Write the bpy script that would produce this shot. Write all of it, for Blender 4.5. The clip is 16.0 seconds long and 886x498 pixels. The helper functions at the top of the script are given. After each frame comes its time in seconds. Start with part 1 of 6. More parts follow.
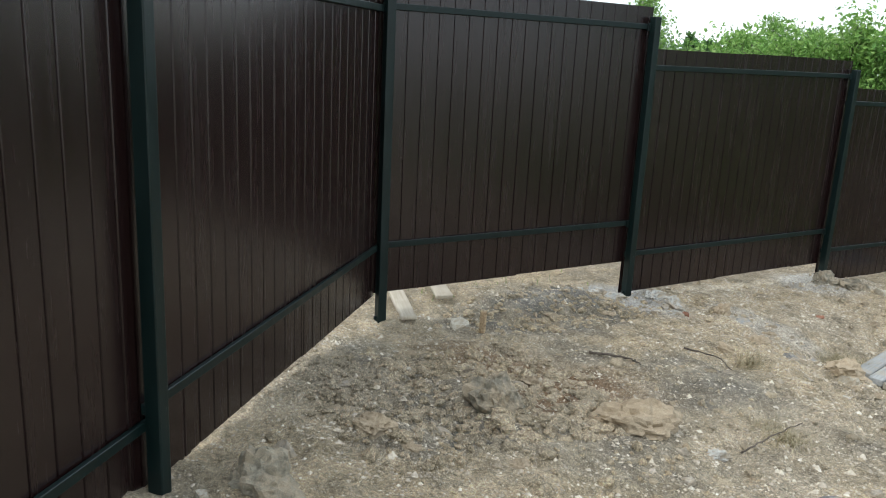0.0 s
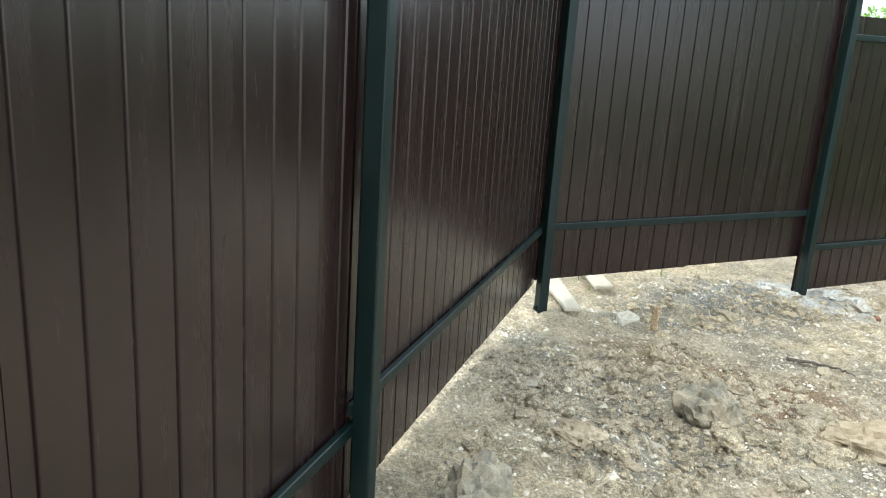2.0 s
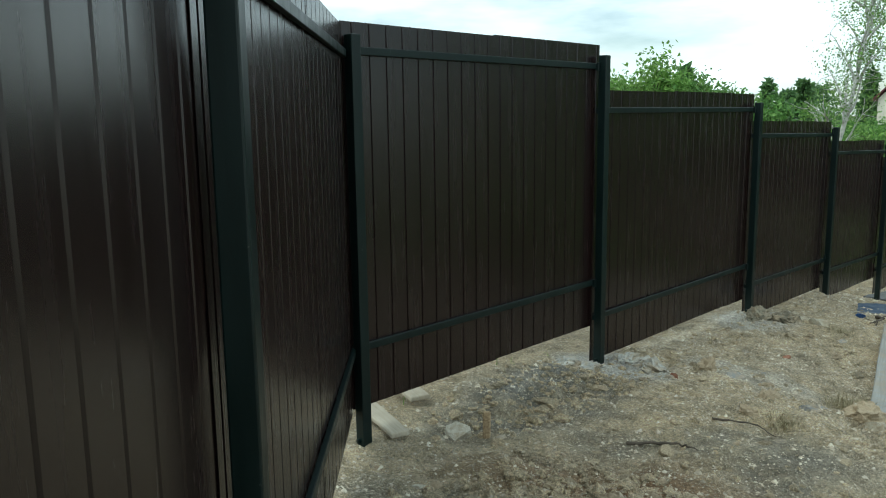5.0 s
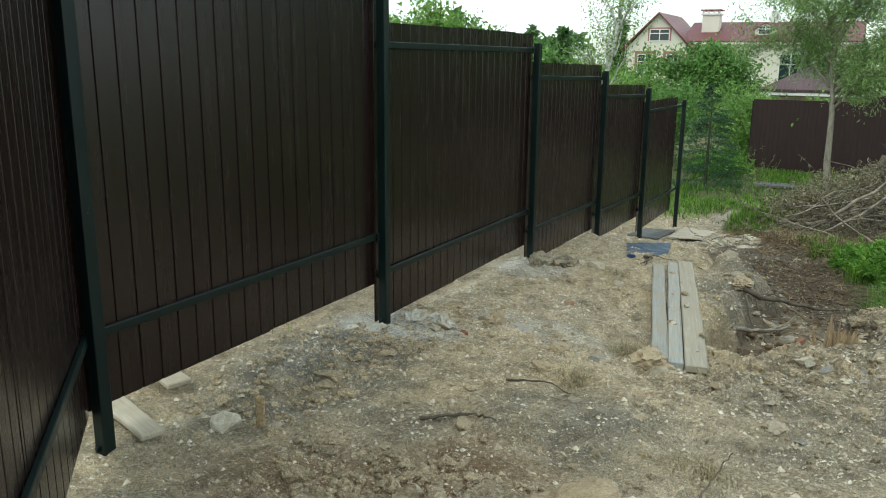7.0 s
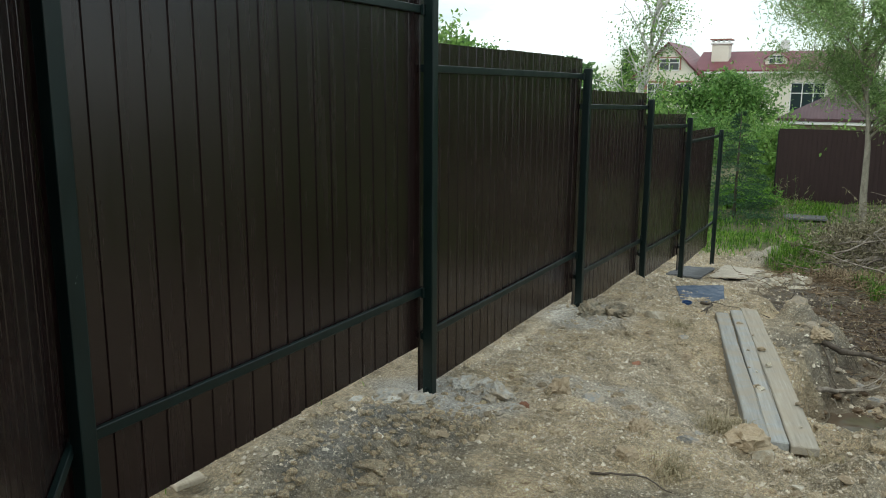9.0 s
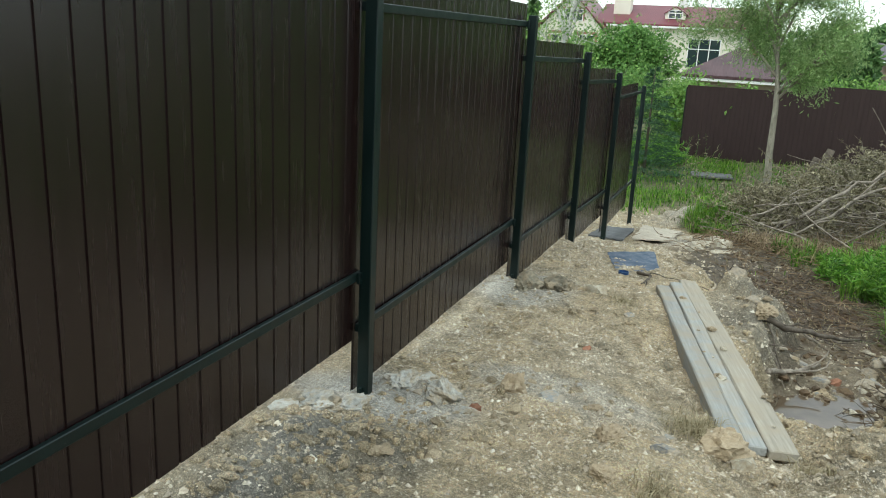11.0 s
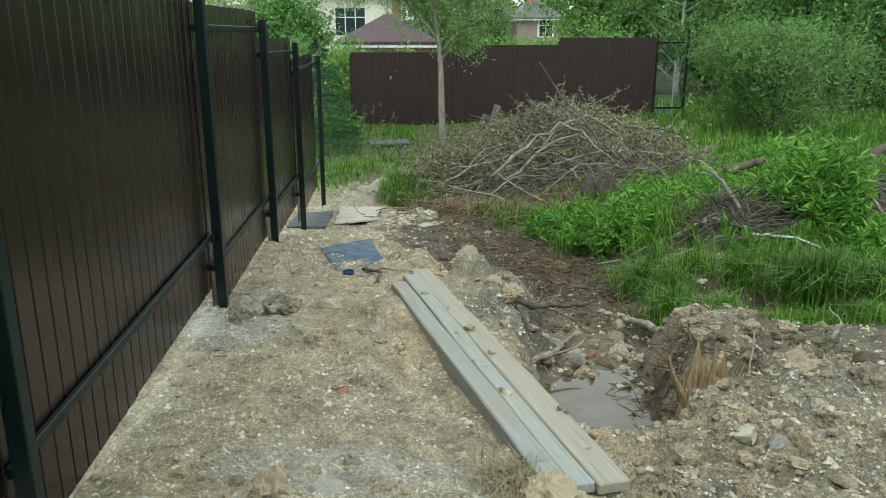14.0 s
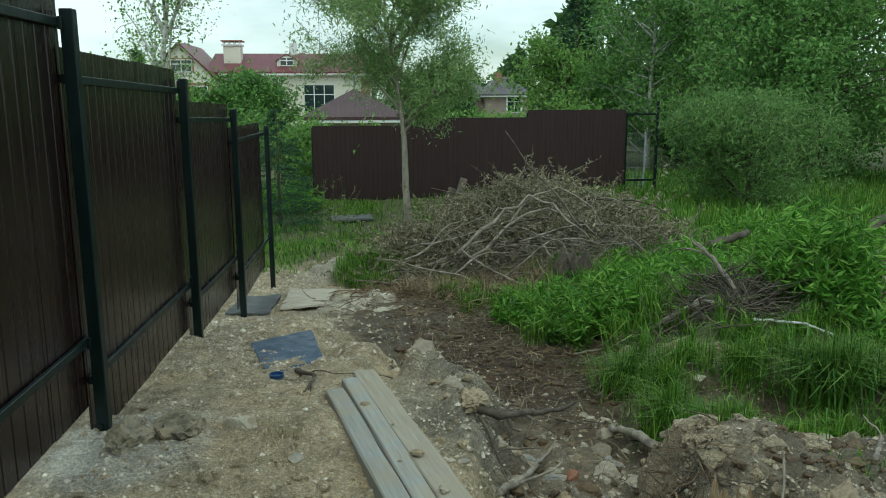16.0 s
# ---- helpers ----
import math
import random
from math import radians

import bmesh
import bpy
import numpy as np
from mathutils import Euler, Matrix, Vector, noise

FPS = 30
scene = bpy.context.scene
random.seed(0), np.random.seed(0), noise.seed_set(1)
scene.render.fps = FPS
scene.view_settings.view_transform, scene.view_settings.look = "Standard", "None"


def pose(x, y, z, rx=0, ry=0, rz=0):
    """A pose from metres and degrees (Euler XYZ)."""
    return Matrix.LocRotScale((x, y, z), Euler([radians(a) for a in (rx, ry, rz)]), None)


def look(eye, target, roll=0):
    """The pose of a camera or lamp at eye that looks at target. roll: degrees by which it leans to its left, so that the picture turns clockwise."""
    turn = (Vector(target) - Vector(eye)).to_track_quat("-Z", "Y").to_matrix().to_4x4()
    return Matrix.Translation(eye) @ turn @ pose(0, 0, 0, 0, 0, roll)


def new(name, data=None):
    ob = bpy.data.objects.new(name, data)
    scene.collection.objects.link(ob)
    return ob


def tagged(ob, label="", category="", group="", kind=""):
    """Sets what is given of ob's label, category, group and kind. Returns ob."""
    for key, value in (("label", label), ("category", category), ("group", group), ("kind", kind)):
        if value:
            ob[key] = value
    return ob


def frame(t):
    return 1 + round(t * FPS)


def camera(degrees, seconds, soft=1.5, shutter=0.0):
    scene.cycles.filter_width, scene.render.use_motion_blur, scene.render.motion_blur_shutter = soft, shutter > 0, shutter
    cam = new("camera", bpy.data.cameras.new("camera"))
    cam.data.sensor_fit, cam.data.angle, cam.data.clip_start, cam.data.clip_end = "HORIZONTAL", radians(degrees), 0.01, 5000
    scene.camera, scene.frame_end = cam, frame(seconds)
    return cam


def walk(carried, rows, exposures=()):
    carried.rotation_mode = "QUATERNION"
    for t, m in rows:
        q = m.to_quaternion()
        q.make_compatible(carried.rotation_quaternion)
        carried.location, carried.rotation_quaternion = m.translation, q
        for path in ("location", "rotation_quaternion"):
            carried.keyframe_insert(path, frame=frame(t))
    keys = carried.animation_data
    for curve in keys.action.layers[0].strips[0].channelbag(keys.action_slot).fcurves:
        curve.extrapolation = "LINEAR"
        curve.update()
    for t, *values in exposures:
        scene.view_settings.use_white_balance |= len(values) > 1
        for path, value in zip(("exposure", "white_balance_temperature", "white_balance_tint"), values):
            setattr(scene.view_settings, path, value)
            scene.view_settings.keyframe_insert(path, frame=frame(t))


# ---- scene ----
cam = camera(58.2, 16.0, soft=1.0)
PATH = [
    (0, (0.132, 0.049, 1.402), (-1.519, 1.068, 0.917), 2.9),
    (0.5, (-0.048, -0.011, 1.343), (-1.73, 0.948, 0.843), 3.4),
    (1, (-0.199, -0.075, 1.299), (-1.944, 0.747, 0.771), 3.5),
    (1.5, (-0.423, -0.126, 1.274), (-2.208, 0.61, 0.755), 4.0),
    (2, (-0.584, -0.209, 1.215), (-2.31, 0.652, 0.686), 3.8),
    (2.5, (-0.764, -0.31, 1.229), (-2.379, 0.751, 0.715), 2.9),
    (3, (-0.883, -0.322, 1.271), (-2.484, 0.804, 0.86), 1.2),
    (3.2, (-0.946, -0.3, 1.286), (-2.557, 0.83, 0.926), 0.3),
    (5.3, (-1.332, -0.174, 1.322), (-2.613, 1.325, 0.987), -0.7),
    (5.5, (-1.338, -0.137, 1.324), (-2.552, 1.416, 0.986), -0.7),
    (6, (-1.398, 0.054, 1.307), (-2.464, 1.708, 0.949), -1.0),
    (6.5, (-1.468, 0.179, 1.31), (-2.447, 1.873, 0.896), -0.6),
    (7, (-1.668, 0.287, 1.273), (-2.574, 2.007, 0.806), 0.6),
    (7.5, (-1.799, 0.36, 1.274), (-2.665, 2.095, 0.785), 1.3),
    (8, (-1.941, 0.53, 1.256), (-2.886, 2.235, 0.807), 1.2),
    (8.5, (-2.096, 0.702, 1.273), (-3.12, 2.376, 0.884), 0.5),
    (9, (-2.281, 0.839, 1.245), (-3.207, 2.567, 0.849), 0.4),
    (9.2, (-2.347, 0.91, 1.231), (-3.221, 2.661, 0.821), 0.6),
    (11.3, (-2.876, 1.418, 1.251), (-3.495, 3.241, 0.71), 3.2),
    (11.5, (-2.927, 1.446, 1.247), (-3.492, 3.283, 0.693), 3.1),
    (12, (-3.007, 1.613, 1.202), (-3.476, 3.463, 0.606), 1.7),
    (12.5, (-3.072, 1.839, 1.193), (-3.459, 3.695, 0.555), 1.5),
    (13, (-3.214, 2.026, 1.182), (-3.433, 3.917, 0.568), 2.5),
    (13.5, (-3.289, 2.224, 1.192), (-3.294, 4.145, 0.633), 1.4),
    (14, (-3.259, 2.456, 1.171), (-3.154, 4.373, 0.609), 0.1),
    (14.5, (-3.226, 2.685, 1.153), (-3.035, 4.596, 0.595), -0.4),
    (15, (-3.242, 2.916, 1.039), (-2.954, 4.81, 0.466), -0.4),
    (15.5, (-3.187, 3.161, 1.05), (-2.936, 5.084, 0.561), -0.4),
    (16, (-3.044, 3.413, 1.027), (-2.869, 5.369, 0.646), -0.2),
]
EXPOSURES = [(0, 0.55, 6300, 9), (0.5, 0.43, 6300, 9), (1.0, 1.14, 6250, 7), (1.5, 1.35, 6250, 5), (2.0, 1.5, 6200, 4), (2.5, 1.34, 6200, 1), (3.0, 1.0, 6100, -2), (5.5, -0.2, 6200, -7), (6.0, -0.32, 6300, -8), (6.5, -0.28, 6400, -8), (7.0, 0.24, 6550, -3), (8.5, 0.3, 6550, 1), (9.0, 0.05, 6550, 2),
             (11.5, 0.62, 6450, 0), (12.5, 0.83, 6500, 1), (13.0, 0.97, 6450, -2), (13.5, 0.63, 6400, -4), (14.5, 0.4, 6350, -6), (15.0, 0.3, 6350, -8), (15.5, 0.45, 6250, -9), (15.7, 0.1, 6200, -10), (16.0, -0.25, 6200, -11)]
walk(cam, [(t, look(eye, target, roll)) for t, eye, target, roll in PATH], EXPOSURES)

# ---------------------------------------------------------------- world and sun
SUN_ELEVATION, SUN_AZIMUTH = 60.0, 172.0      # degrees; azimuth counter-clockwise from +y: a veiled sun behind the walker
world = bpy.data.worlds.new("sky")
scene.world = world
world.use_nodes = True
wn, wl = world.node_tree.nodes, world.node_tree.links
wn.clear()
sky = wn.new("ShaderNodeTexSky")
sky.sky_type, sky.sun_disc = "NISHITA", False
sky.sun_elevation, sky.sun_rotation = radians(SUN_ELEVATION), radians(-SUN_AZIMUTH)
sky_bg = wn.new("ShaderNodeBackground")
sky_bg.inputs["Strength"].default_value = 0.13
wl.new(sky.outputs["Color"], sky_bg.inputs["Color"])
cloud_bg = wn.new("ShaderNodeBackground")
cloud_bg.inputs["Color"].default_value = (0.91, 0.97, 1.02, 1)
cloud_bg.inputs["Strength"].default_value = 1.34
wc = wn.new("ShaderNodeTexCoord")
wm = wn.new("ShaderNodeMapping")
wm.inputs["Scale"].default_value = (1.3, 1.3, 5.5)
wl.new(wc.outputs["Generated"], wm.inputs["Vector"])
cn = wn.new("ShaderNodeTexNoise")
cn.inputs["Scale"].default_value, cn.inputs["Detail"].default_value, cn.inputs["Roughness"].default_value = 1.7, 7, 0.55
wl.new(wm.outputs["Vector"], cn.inputs["Vector"])
cr = wn.new("ShaderNodeValToRGB")
cr.color_ramp.elements[0].position, cr.color_ramp.elements[0].color = 0.38, (0.22, 0.22, 0.22, 1)
cr.color_ramp.elements[1].position, cr.color_ramp.elements[1].color = 0.56, (1, 1, 1, 1)
wl.new(cn.outputs["Fac"], cr.inputs["Fac"])
wmix = wn.new("ShaderNodeMixShader")
wl.new(cr.outputs["Color"], wmix.inputs["Fac"])
wl.new(sky_bg.outputs["Background"], wmix.inputs[1])
wl.new(cloud_bg.outputs["Background"], wmix.inputs[2])
wo = wn.new("ShaderNodeOutputWorld")
wl.new(wmix.outputs["Shader"], wo.inputs["Surface"])

sun = new("sun", bpy.data.lights.new("sun", "SUN"))
sun.data.energy, sun.data.angle, sun.data.color = 1.0, radians(45), (1.0, 0.95, 0.87)
_se, _sa = radians(SUN_ELEVATION), radians(SUN_AZIMUTH)
_way = Vector((-math.sin(_sa) * math.cos(_se), math.cos(_sa) * math.cos(_se), math.sin(_se)))
sun.matrix_world = look(_way * 40, (0, 0, 0))


# ---------------------------------------------------------------- materials
class Nodes:
    """A short way to wire a Principled material."""

    def __init__(self, name):
        self.mat = bpy.data.materials.new(name)
        self.mat.use_nodes = True
        self.t = self.mat.node_tree
        self.bsdf = self.t.nodes["Principled BSDF"]
        self.coord = self.t.nodes.new("ShaderNodeTexCoord").outputs["Object"]

    def link(self, a, b):
        self.t.links.new(a, b)

    def noise(self, scale, detail=4, rough=0.6, vector=None, stretch=None):
        n = self.t.nodes.new("ShaderNodeTexNoise")
        n.inputs["Scale"].default_value, n.inputs["Detail"].default_value, n.inputs["Roughness"].default_value = scale, detail, rough
        v = vector or self.coord
        if stretch:
            m = self.t.nodes.new("ShaderNodeMapping")
            m.inputs["Scale"].default_value = stretch
            self.link(v, m.inputs["Vector"])
            v = m.outputs["Vector"]
        self.link(v, n.inputs["Vector"])
        return n.outputs["Fac"]

    def voronoi(self, scale, what="Distance", feature="F1"):
        n = self.t.nodes.new("ShaderNodeTexVoronoi")
        n.feature = feature
        n.inputs["Scale"].default_value = scale
        self.link(self.coord, n.inputs["Vector"])
        return n.outputs[what]

    def ramp(self, fac, *stops):
        n = self.t.nodes.new("ShaderNodeValToRGB")
        e = n.color_ramp.elements
        while len(e) < len(stops):
            e.new(0.5)
        for el, (p, c) in zip(e, stops):
            el.position = p
            el.color = (c, c, c, 1) if isinstance(c, (int, float)) else (*c, 1)
        self.link(fac, n.inputs["Fac"])
        return n.outputs["Color"]

    def mix(self, fac, a, b, mode="MIX"):
        n = self.t.nodes.new("ShaderNodeMix")
        n.data_type, n.blend_type = "RGBA", mode
        for k, v in ((0, fac), (6, a), (7, b)):
            if isinstance(v, (int, float)):
                n.inputs[k].default_value = v if k == 0 else (v, v, v, 1)
            elif isinstance(v, tuple):
                n.inputs[k].default_value = (*v, 1)
            else:
                self.link(v, n.inputs[k])
        return n.outputs[2]

    def math(self, op, a, b=0.0):
        n = self.t.nodes.new("ShaderNodeMath")
        n.operation = op
        for k, v in ((0, a), (1, b)):
            if isinstance(v, (int, float)):
                n.inputs[k].default_value = v
            else:
                self.link(v, n.inputs[k])
        return n.outputs[0]

    def attribute(self, name):
        n = self.t.nodes.new("ShaderNodeAttribute")
        n.attribute_name = name
        return n.outputs["Fac"]

    def island(self):
        return self.t.nodes.new("ShaderNodeNewGeometry").outputs["Random Per Island"]

    def random(self):
        return self.t.nodes.new("ShaderNodeObjectInfo").outputs["Random"]

    def bump(self, height, strength=0.3, distance=0.01):
        n = self.t.nodes.new("ShaderNodeBump")
        n.inputs["Strength"].default_value, n.inputs["Distance"].default_value = strength, distance
        self.link(height, n.inputs["Height"])
        self.link(n.outputs["Normal"], self.bsdf.inputs["Normal"])

    def done(self, color, rough=0.8, metal=0.0, spec=0.5):
        for key, v in (("Base Color", color), ("Roughness", rough)):
            if isinstance(v, tuple):
                self.bsdf.inputs[key].default_value = (*v, 1)
            elif isinstance(v, (int, float)):
                self.bsdf.inputs[key].default_value = v
            else:
                self.link(v, self.bsdf.inputs[key])
        self.bsdf.inputs["Metallic"].default_value = metal
        self.bsdf.inputs["Specular IOR Level"].default_value = spec
        return self.mat


def grainy(name, dark, light, scale=8.0, rough=0.85, bump=0.3, fine=60.0, spec=0.3, stretch=None, vary="island", dusty=0.0):
    n = Nodes(name)
    a = n.noise(scale, 5, 0.65, stretch=stretch)
    b = n.noise(fine, 3, 0.6, stretch=stretch)
    col = n.ramp(a, (0.3, dark), (0.7, light))
    col = n.mix(0.35, col, n.ramp(b, (0.3, 0.25), (0.7, 0.9)), "OVERLAY")
    r = n.island() if vary == "island" else n.random()
    col = n.mix(0.45, col, n.ramp(r, (0.0, 0.2), (1.0, 0.85)), "OVERLAY")
    if dusty:
        d = n.noise(dusty, 5, 0.7)
        col = n.mix(n.ramp(d, (0.42, 0.0), (0.60, 0.85)), col, n.ramp(b, (0.3, (0.27, 0.215, 0.145)), (0.7, (0.50, 0.42, 0.30))))
    n.bump(n.math("ADD", a, b), bump, 0.01)
    return n.done(col, rough, 0, spec)


def leafy(name, dark, mid, light, rough=0.45, translucent=0.35):
    n = Nodes(name)
    col = n.ramp(n.island(), (0.0, dark), (0.55, mid), (1.0, light))
    col = n.mix(0.5, col, n.ramp(n.noise(1.4, 3), (0.3, 0.25), (0.7, 0.75)), "OVERLAY")
    mat = n.done(col, rough, 0, 0.3)
    tr = n.t.nodes.new("ShaderNodeBsdfTranslucent")
    n.link(col, tr.inputs["Color"])
    mx = n.t.nodes.new("ShaderNodeMixShader")
    mx.inputs["Fac"].default_value = translucent
    n.link(n.bsdf.outputs["BSDF"], mx.inputs[1])
    n.link(tr.outputs["BSDF"], mx.inputs[2])
    n.link(mx.outputs["Shader"], n.t.nodes["Material Output"].inputs["Surface"])
    return mat


def sheet_paint():
    n = Nodes("brown_sheet_paint")
    streak = n.noise(3.0, 5, 0.6, stretch=(9, 9, 0.5))
    dust = n.noise(40, 4, 0.7)
    col = n.ramp(streak, (0.3, (0.0105, 0.0046, 0.0044)), (0.75, (0.0150, 0.0070, 0.0066)))
    col = n.mix(n.ramp(dust, (0.62, 0.0), (0.85, 0.07)), col, (0.16, 0.13, 0.11))
    col = n.mix(0.15, col, n.ramp(n.random(), (0, 0.2), (1, 0.8)), "OVERLAY")
    n.bump(streak, 0.05, 0.003)
    return n.done(col, n.ramp(streak, (0.3, 0.22), (0.8, 0.31)), 0, 0.58)


def old_sheet_paint():
    n = Nodes("dull_brown_sheet_paint")
    a = n.noise(2.0, 5, 0.6, stretch=(4, 4, 0.6))
    n.bump(a, 0.05, 0.003)
    return n.done(n.ramp(a, (0.3, (0.030, 0.0165, 0.0165)), (0.7, (0.042, 0.0245, 0.024))), 0.6, 0, 0.3)


def post_paint():
    n = Nodes("dark_green_enamel")
    run = n.noise(14, 5, 0.65, stretch=(1, 1, 0.25))
    chip = n.noise(55, 4, 0.7)
    col = n.ramp(run, (0.3, (0.002, 0.0075, 0.0072)), (0.75, (0.005, 0.015, 0.0138)))
    col = n.mix(n.ramp(chip, (0.68, 0.0), (0.76, 0.55)), col, (0.22, 0.25, 0.24))
    n.bump(run, 0.25, 0.004)
    return n.done(col, n.ramp(run, (0.3, 0.28), (0.7, 0.5)), 0, 0.32)


def ground_material():
    n = Nodes("trodden_gravelly_soil")
    big, mid, fine = n.noise(0.9, 5, 0.6), n.noise(6, 6, 0.65), n.noise(55, 5, 0.7)
    soil = n.ramp(mid, (0.28, (0.295, 0.236, 0.146)), (0.50, (0.53, 0.438, 0.285)), (0.72, (0.66, 0.565, 0.392)))
    soil = n.mix(n.ramp(big, (0.42, 0.0), (0.64, 0.5)), soil, n.ramp(mid, (0.3, (0.28, 0.240, 0.180)), (0.7, (0.51, 0.455, 0.36))))
    blotch = n.noise(2.6, 6, 0.7)
    soil = n.mix(n.ramp(blotch, (0.53, 0.0), (0.66, 0.55)), soil, n.ramp(fine, (0.3, (0.155, 0.130, 0.092)), (0.7, (0.30, 0.26, 0.195))))
    grey = n.ramp(mid, (0.3, (0.125, 0.114, 0.092)), (0.7, (0.28, 0.260, 0.215)))
    soil = n.mix(n.math("MULTIPLY", n.attribute("grey"), n.ramp(blotch, (0.35, 0.35), (0.55, 1.0))), soil, grey)
    soil = n.mix(n.attribute("red"), soil, n.ramp(mid, (0.3, (0.150, 0.086, 0.045)), (0.7, (0.30, 0.19, 0.108))))
    soil = n.mix(n.attribute("pale"), soil, n.ramp(mid, (0.3, (0.40, 0.38, 0.335)), (0.7, (0.62, 0.605, 0.56))))
    chips = n.voronoi(95)
    chip_id = n.voronoi(95, "Color")
    keep = n.math("MULTIPLY", n.ramp(chips, (0.22, 1.0), (0.34, 0.0)), n.ramp(chip_id, (0.36, 0.0), (0.52, 1.0)))
    soil = n.mix(n.math("MULTIPLY", keep, 0.9), soil, n.mix(chip_id, (0.20, 0.17, 0.13), (0.74, 0.70, 0.60)))
    grit = n.voronoi(210)
    soil = n.mix(0.65, soil, n.ramp(fine, (0.3, 0.15), (0.7, 0.88)), "OVERLAY")
    soil = n.mix(0.5, soil, n.ramp(grit, (0.1, 0.92), (0.6, 0.15)), "OVERLAY")
    mud = n.ramp(mid, (0.3, (0.048, 0.036, 0.023)), (0.7, (0.180, 0.140, 0.096)))
    mud = n.mix(0.4, mud, n.ramp(fine, (0.3, 0.2), (0.7, 0.85)), "OVERLAY")
    mud = n.mix(n.attribute("red"), mud, n.ramp(mid, (0.3, (0.036, 0.020, 0.010)), (0.7, (0.130, 0.078, 0.041))))
    soil = n.mix(n.attribute("mud"), soil, mud)
    turf = n.ramp(mid, (0.3, (0.035, 0.060, 0.018)), (0.7, (0.11, 0.13, 0.045)))
    soil = n.mix(n.attribute("green"), soil, turf)
    h = n.math("ADD", n.math("MULTIPLY", fine, 0.8), n.math("MULTIPLY", keep, 0.5))
    n.bump(n.math("ADD", h, n.math("MULTIPLY", mid, 1.7)), 1.0, 0.034)
    return n.done(soil, n.ramp(n.attribute("mud"), (0.2, 0.92), (1.0, 0.45)), 0, 0.3)


def water_material():
    n = Nodes("muddy_water")
    w = n.noise(7, 3, 0.5)
    n.bump(w, 0.04, 0.01)
    return n.done(n.ramp(w, (0.3, (0.085, 0.063, 0.042)), (0.7, (0.125, 0.095, 0.066))), 0.06, 0, 0.5)


def plate_material():
    n = Nodes("blue_chequered_plate")
    br = n.t.nodes.new("ShaderNodeTexBrick")
    br.inputs["Scale"].default_value = 16
    br.inputs["Mortar Size"].default_value = 0.16
    m = n.t.nodes.new("ShaderNodeMapping")
    m.inputs["Rotation"].default_value = (0, 0, radians(45))
    n.link(n.coord, m.inputs["Vector"])
    n.link(m.outputs["Vector"], br.inputs["Vector"])
    dirt = n.noise(7, 6, 0.7)
    col = n.ramp(n.noise(30, 4), (0.3, (0.017, 0.036, 0.075)), (0.7, (0.036, 0.068, 0.125)))
    col = n.mix(n.ramp(dirt, (0.60, 0.0), (0.78, 0.5)), col, (0.16, 0.14, 0.11))
    # highlights on the raised pattern, painted as paler lines in the colour
    col = n.mix(n.math("MULTIPLY", br.outputs["Fac"], 0.35), col, (0.09, 0.13, 0.19))
    n.bump(br.outputs["Fac"], 0.8, 0.006)
    return n.done(col, n.ramp(dirt, (0.4, 0.38), (0.7, 0.85)), 0.0, 0.5)


def wood_material(name, dark, light, stretch=(18, 0.8, 18)):
    n = Nodes(name)
    g = n.noise(3.2, 7, 0.7, stretch=stretch)
    spots = n.noise(5, 5, 0.65)
    col = n.ramp(g, (0.28, dark), (0.68, light))
    col = n.mix(n.ramp(spots, (0.42, 0.0), (0.62, 0.7)), col, (0.34, 0.295, 0.225))
    col = n.mix(0.3, col, n.ramp(n.random(), (0, 0.25), (1, 0.8)), "OVERLAY")
    n.bump(g, 0.25, 0.004)
    return n.done(col, 0.88, 0, 0.2)


def plaster(name, a, b):
    n = Nodes(name)
    return n.done(n.mix(0.2, n.ramp(n.noise(0.7, 5), (0.3, a), (0.7, b)), n.ramp(n.noise(25, 3), (0.3, 0.3), (0.7, 0.8)), "OVERLAY"), 0.85, 0, 0.3)


def roof_material(name, a, b):
    n = Nodes(name)
    wv = n.t.nodes.new("ShaderNodeTexWave")
    wv.bands_direction = "X"
    wv.inputs["Scale"].default_value, wv.inputs["Distortion"].default_value = 2.2, 0.2
    n.link(n.coord, wv.inputs["Vector"])
    n.bump(wv.outputs["Fac"], 0.5, 0.03)
    return n.done(n.ramp(n.noise(1.2, 5), (0.3, a), (0.7, b)), 0.45, 0, 0.4)


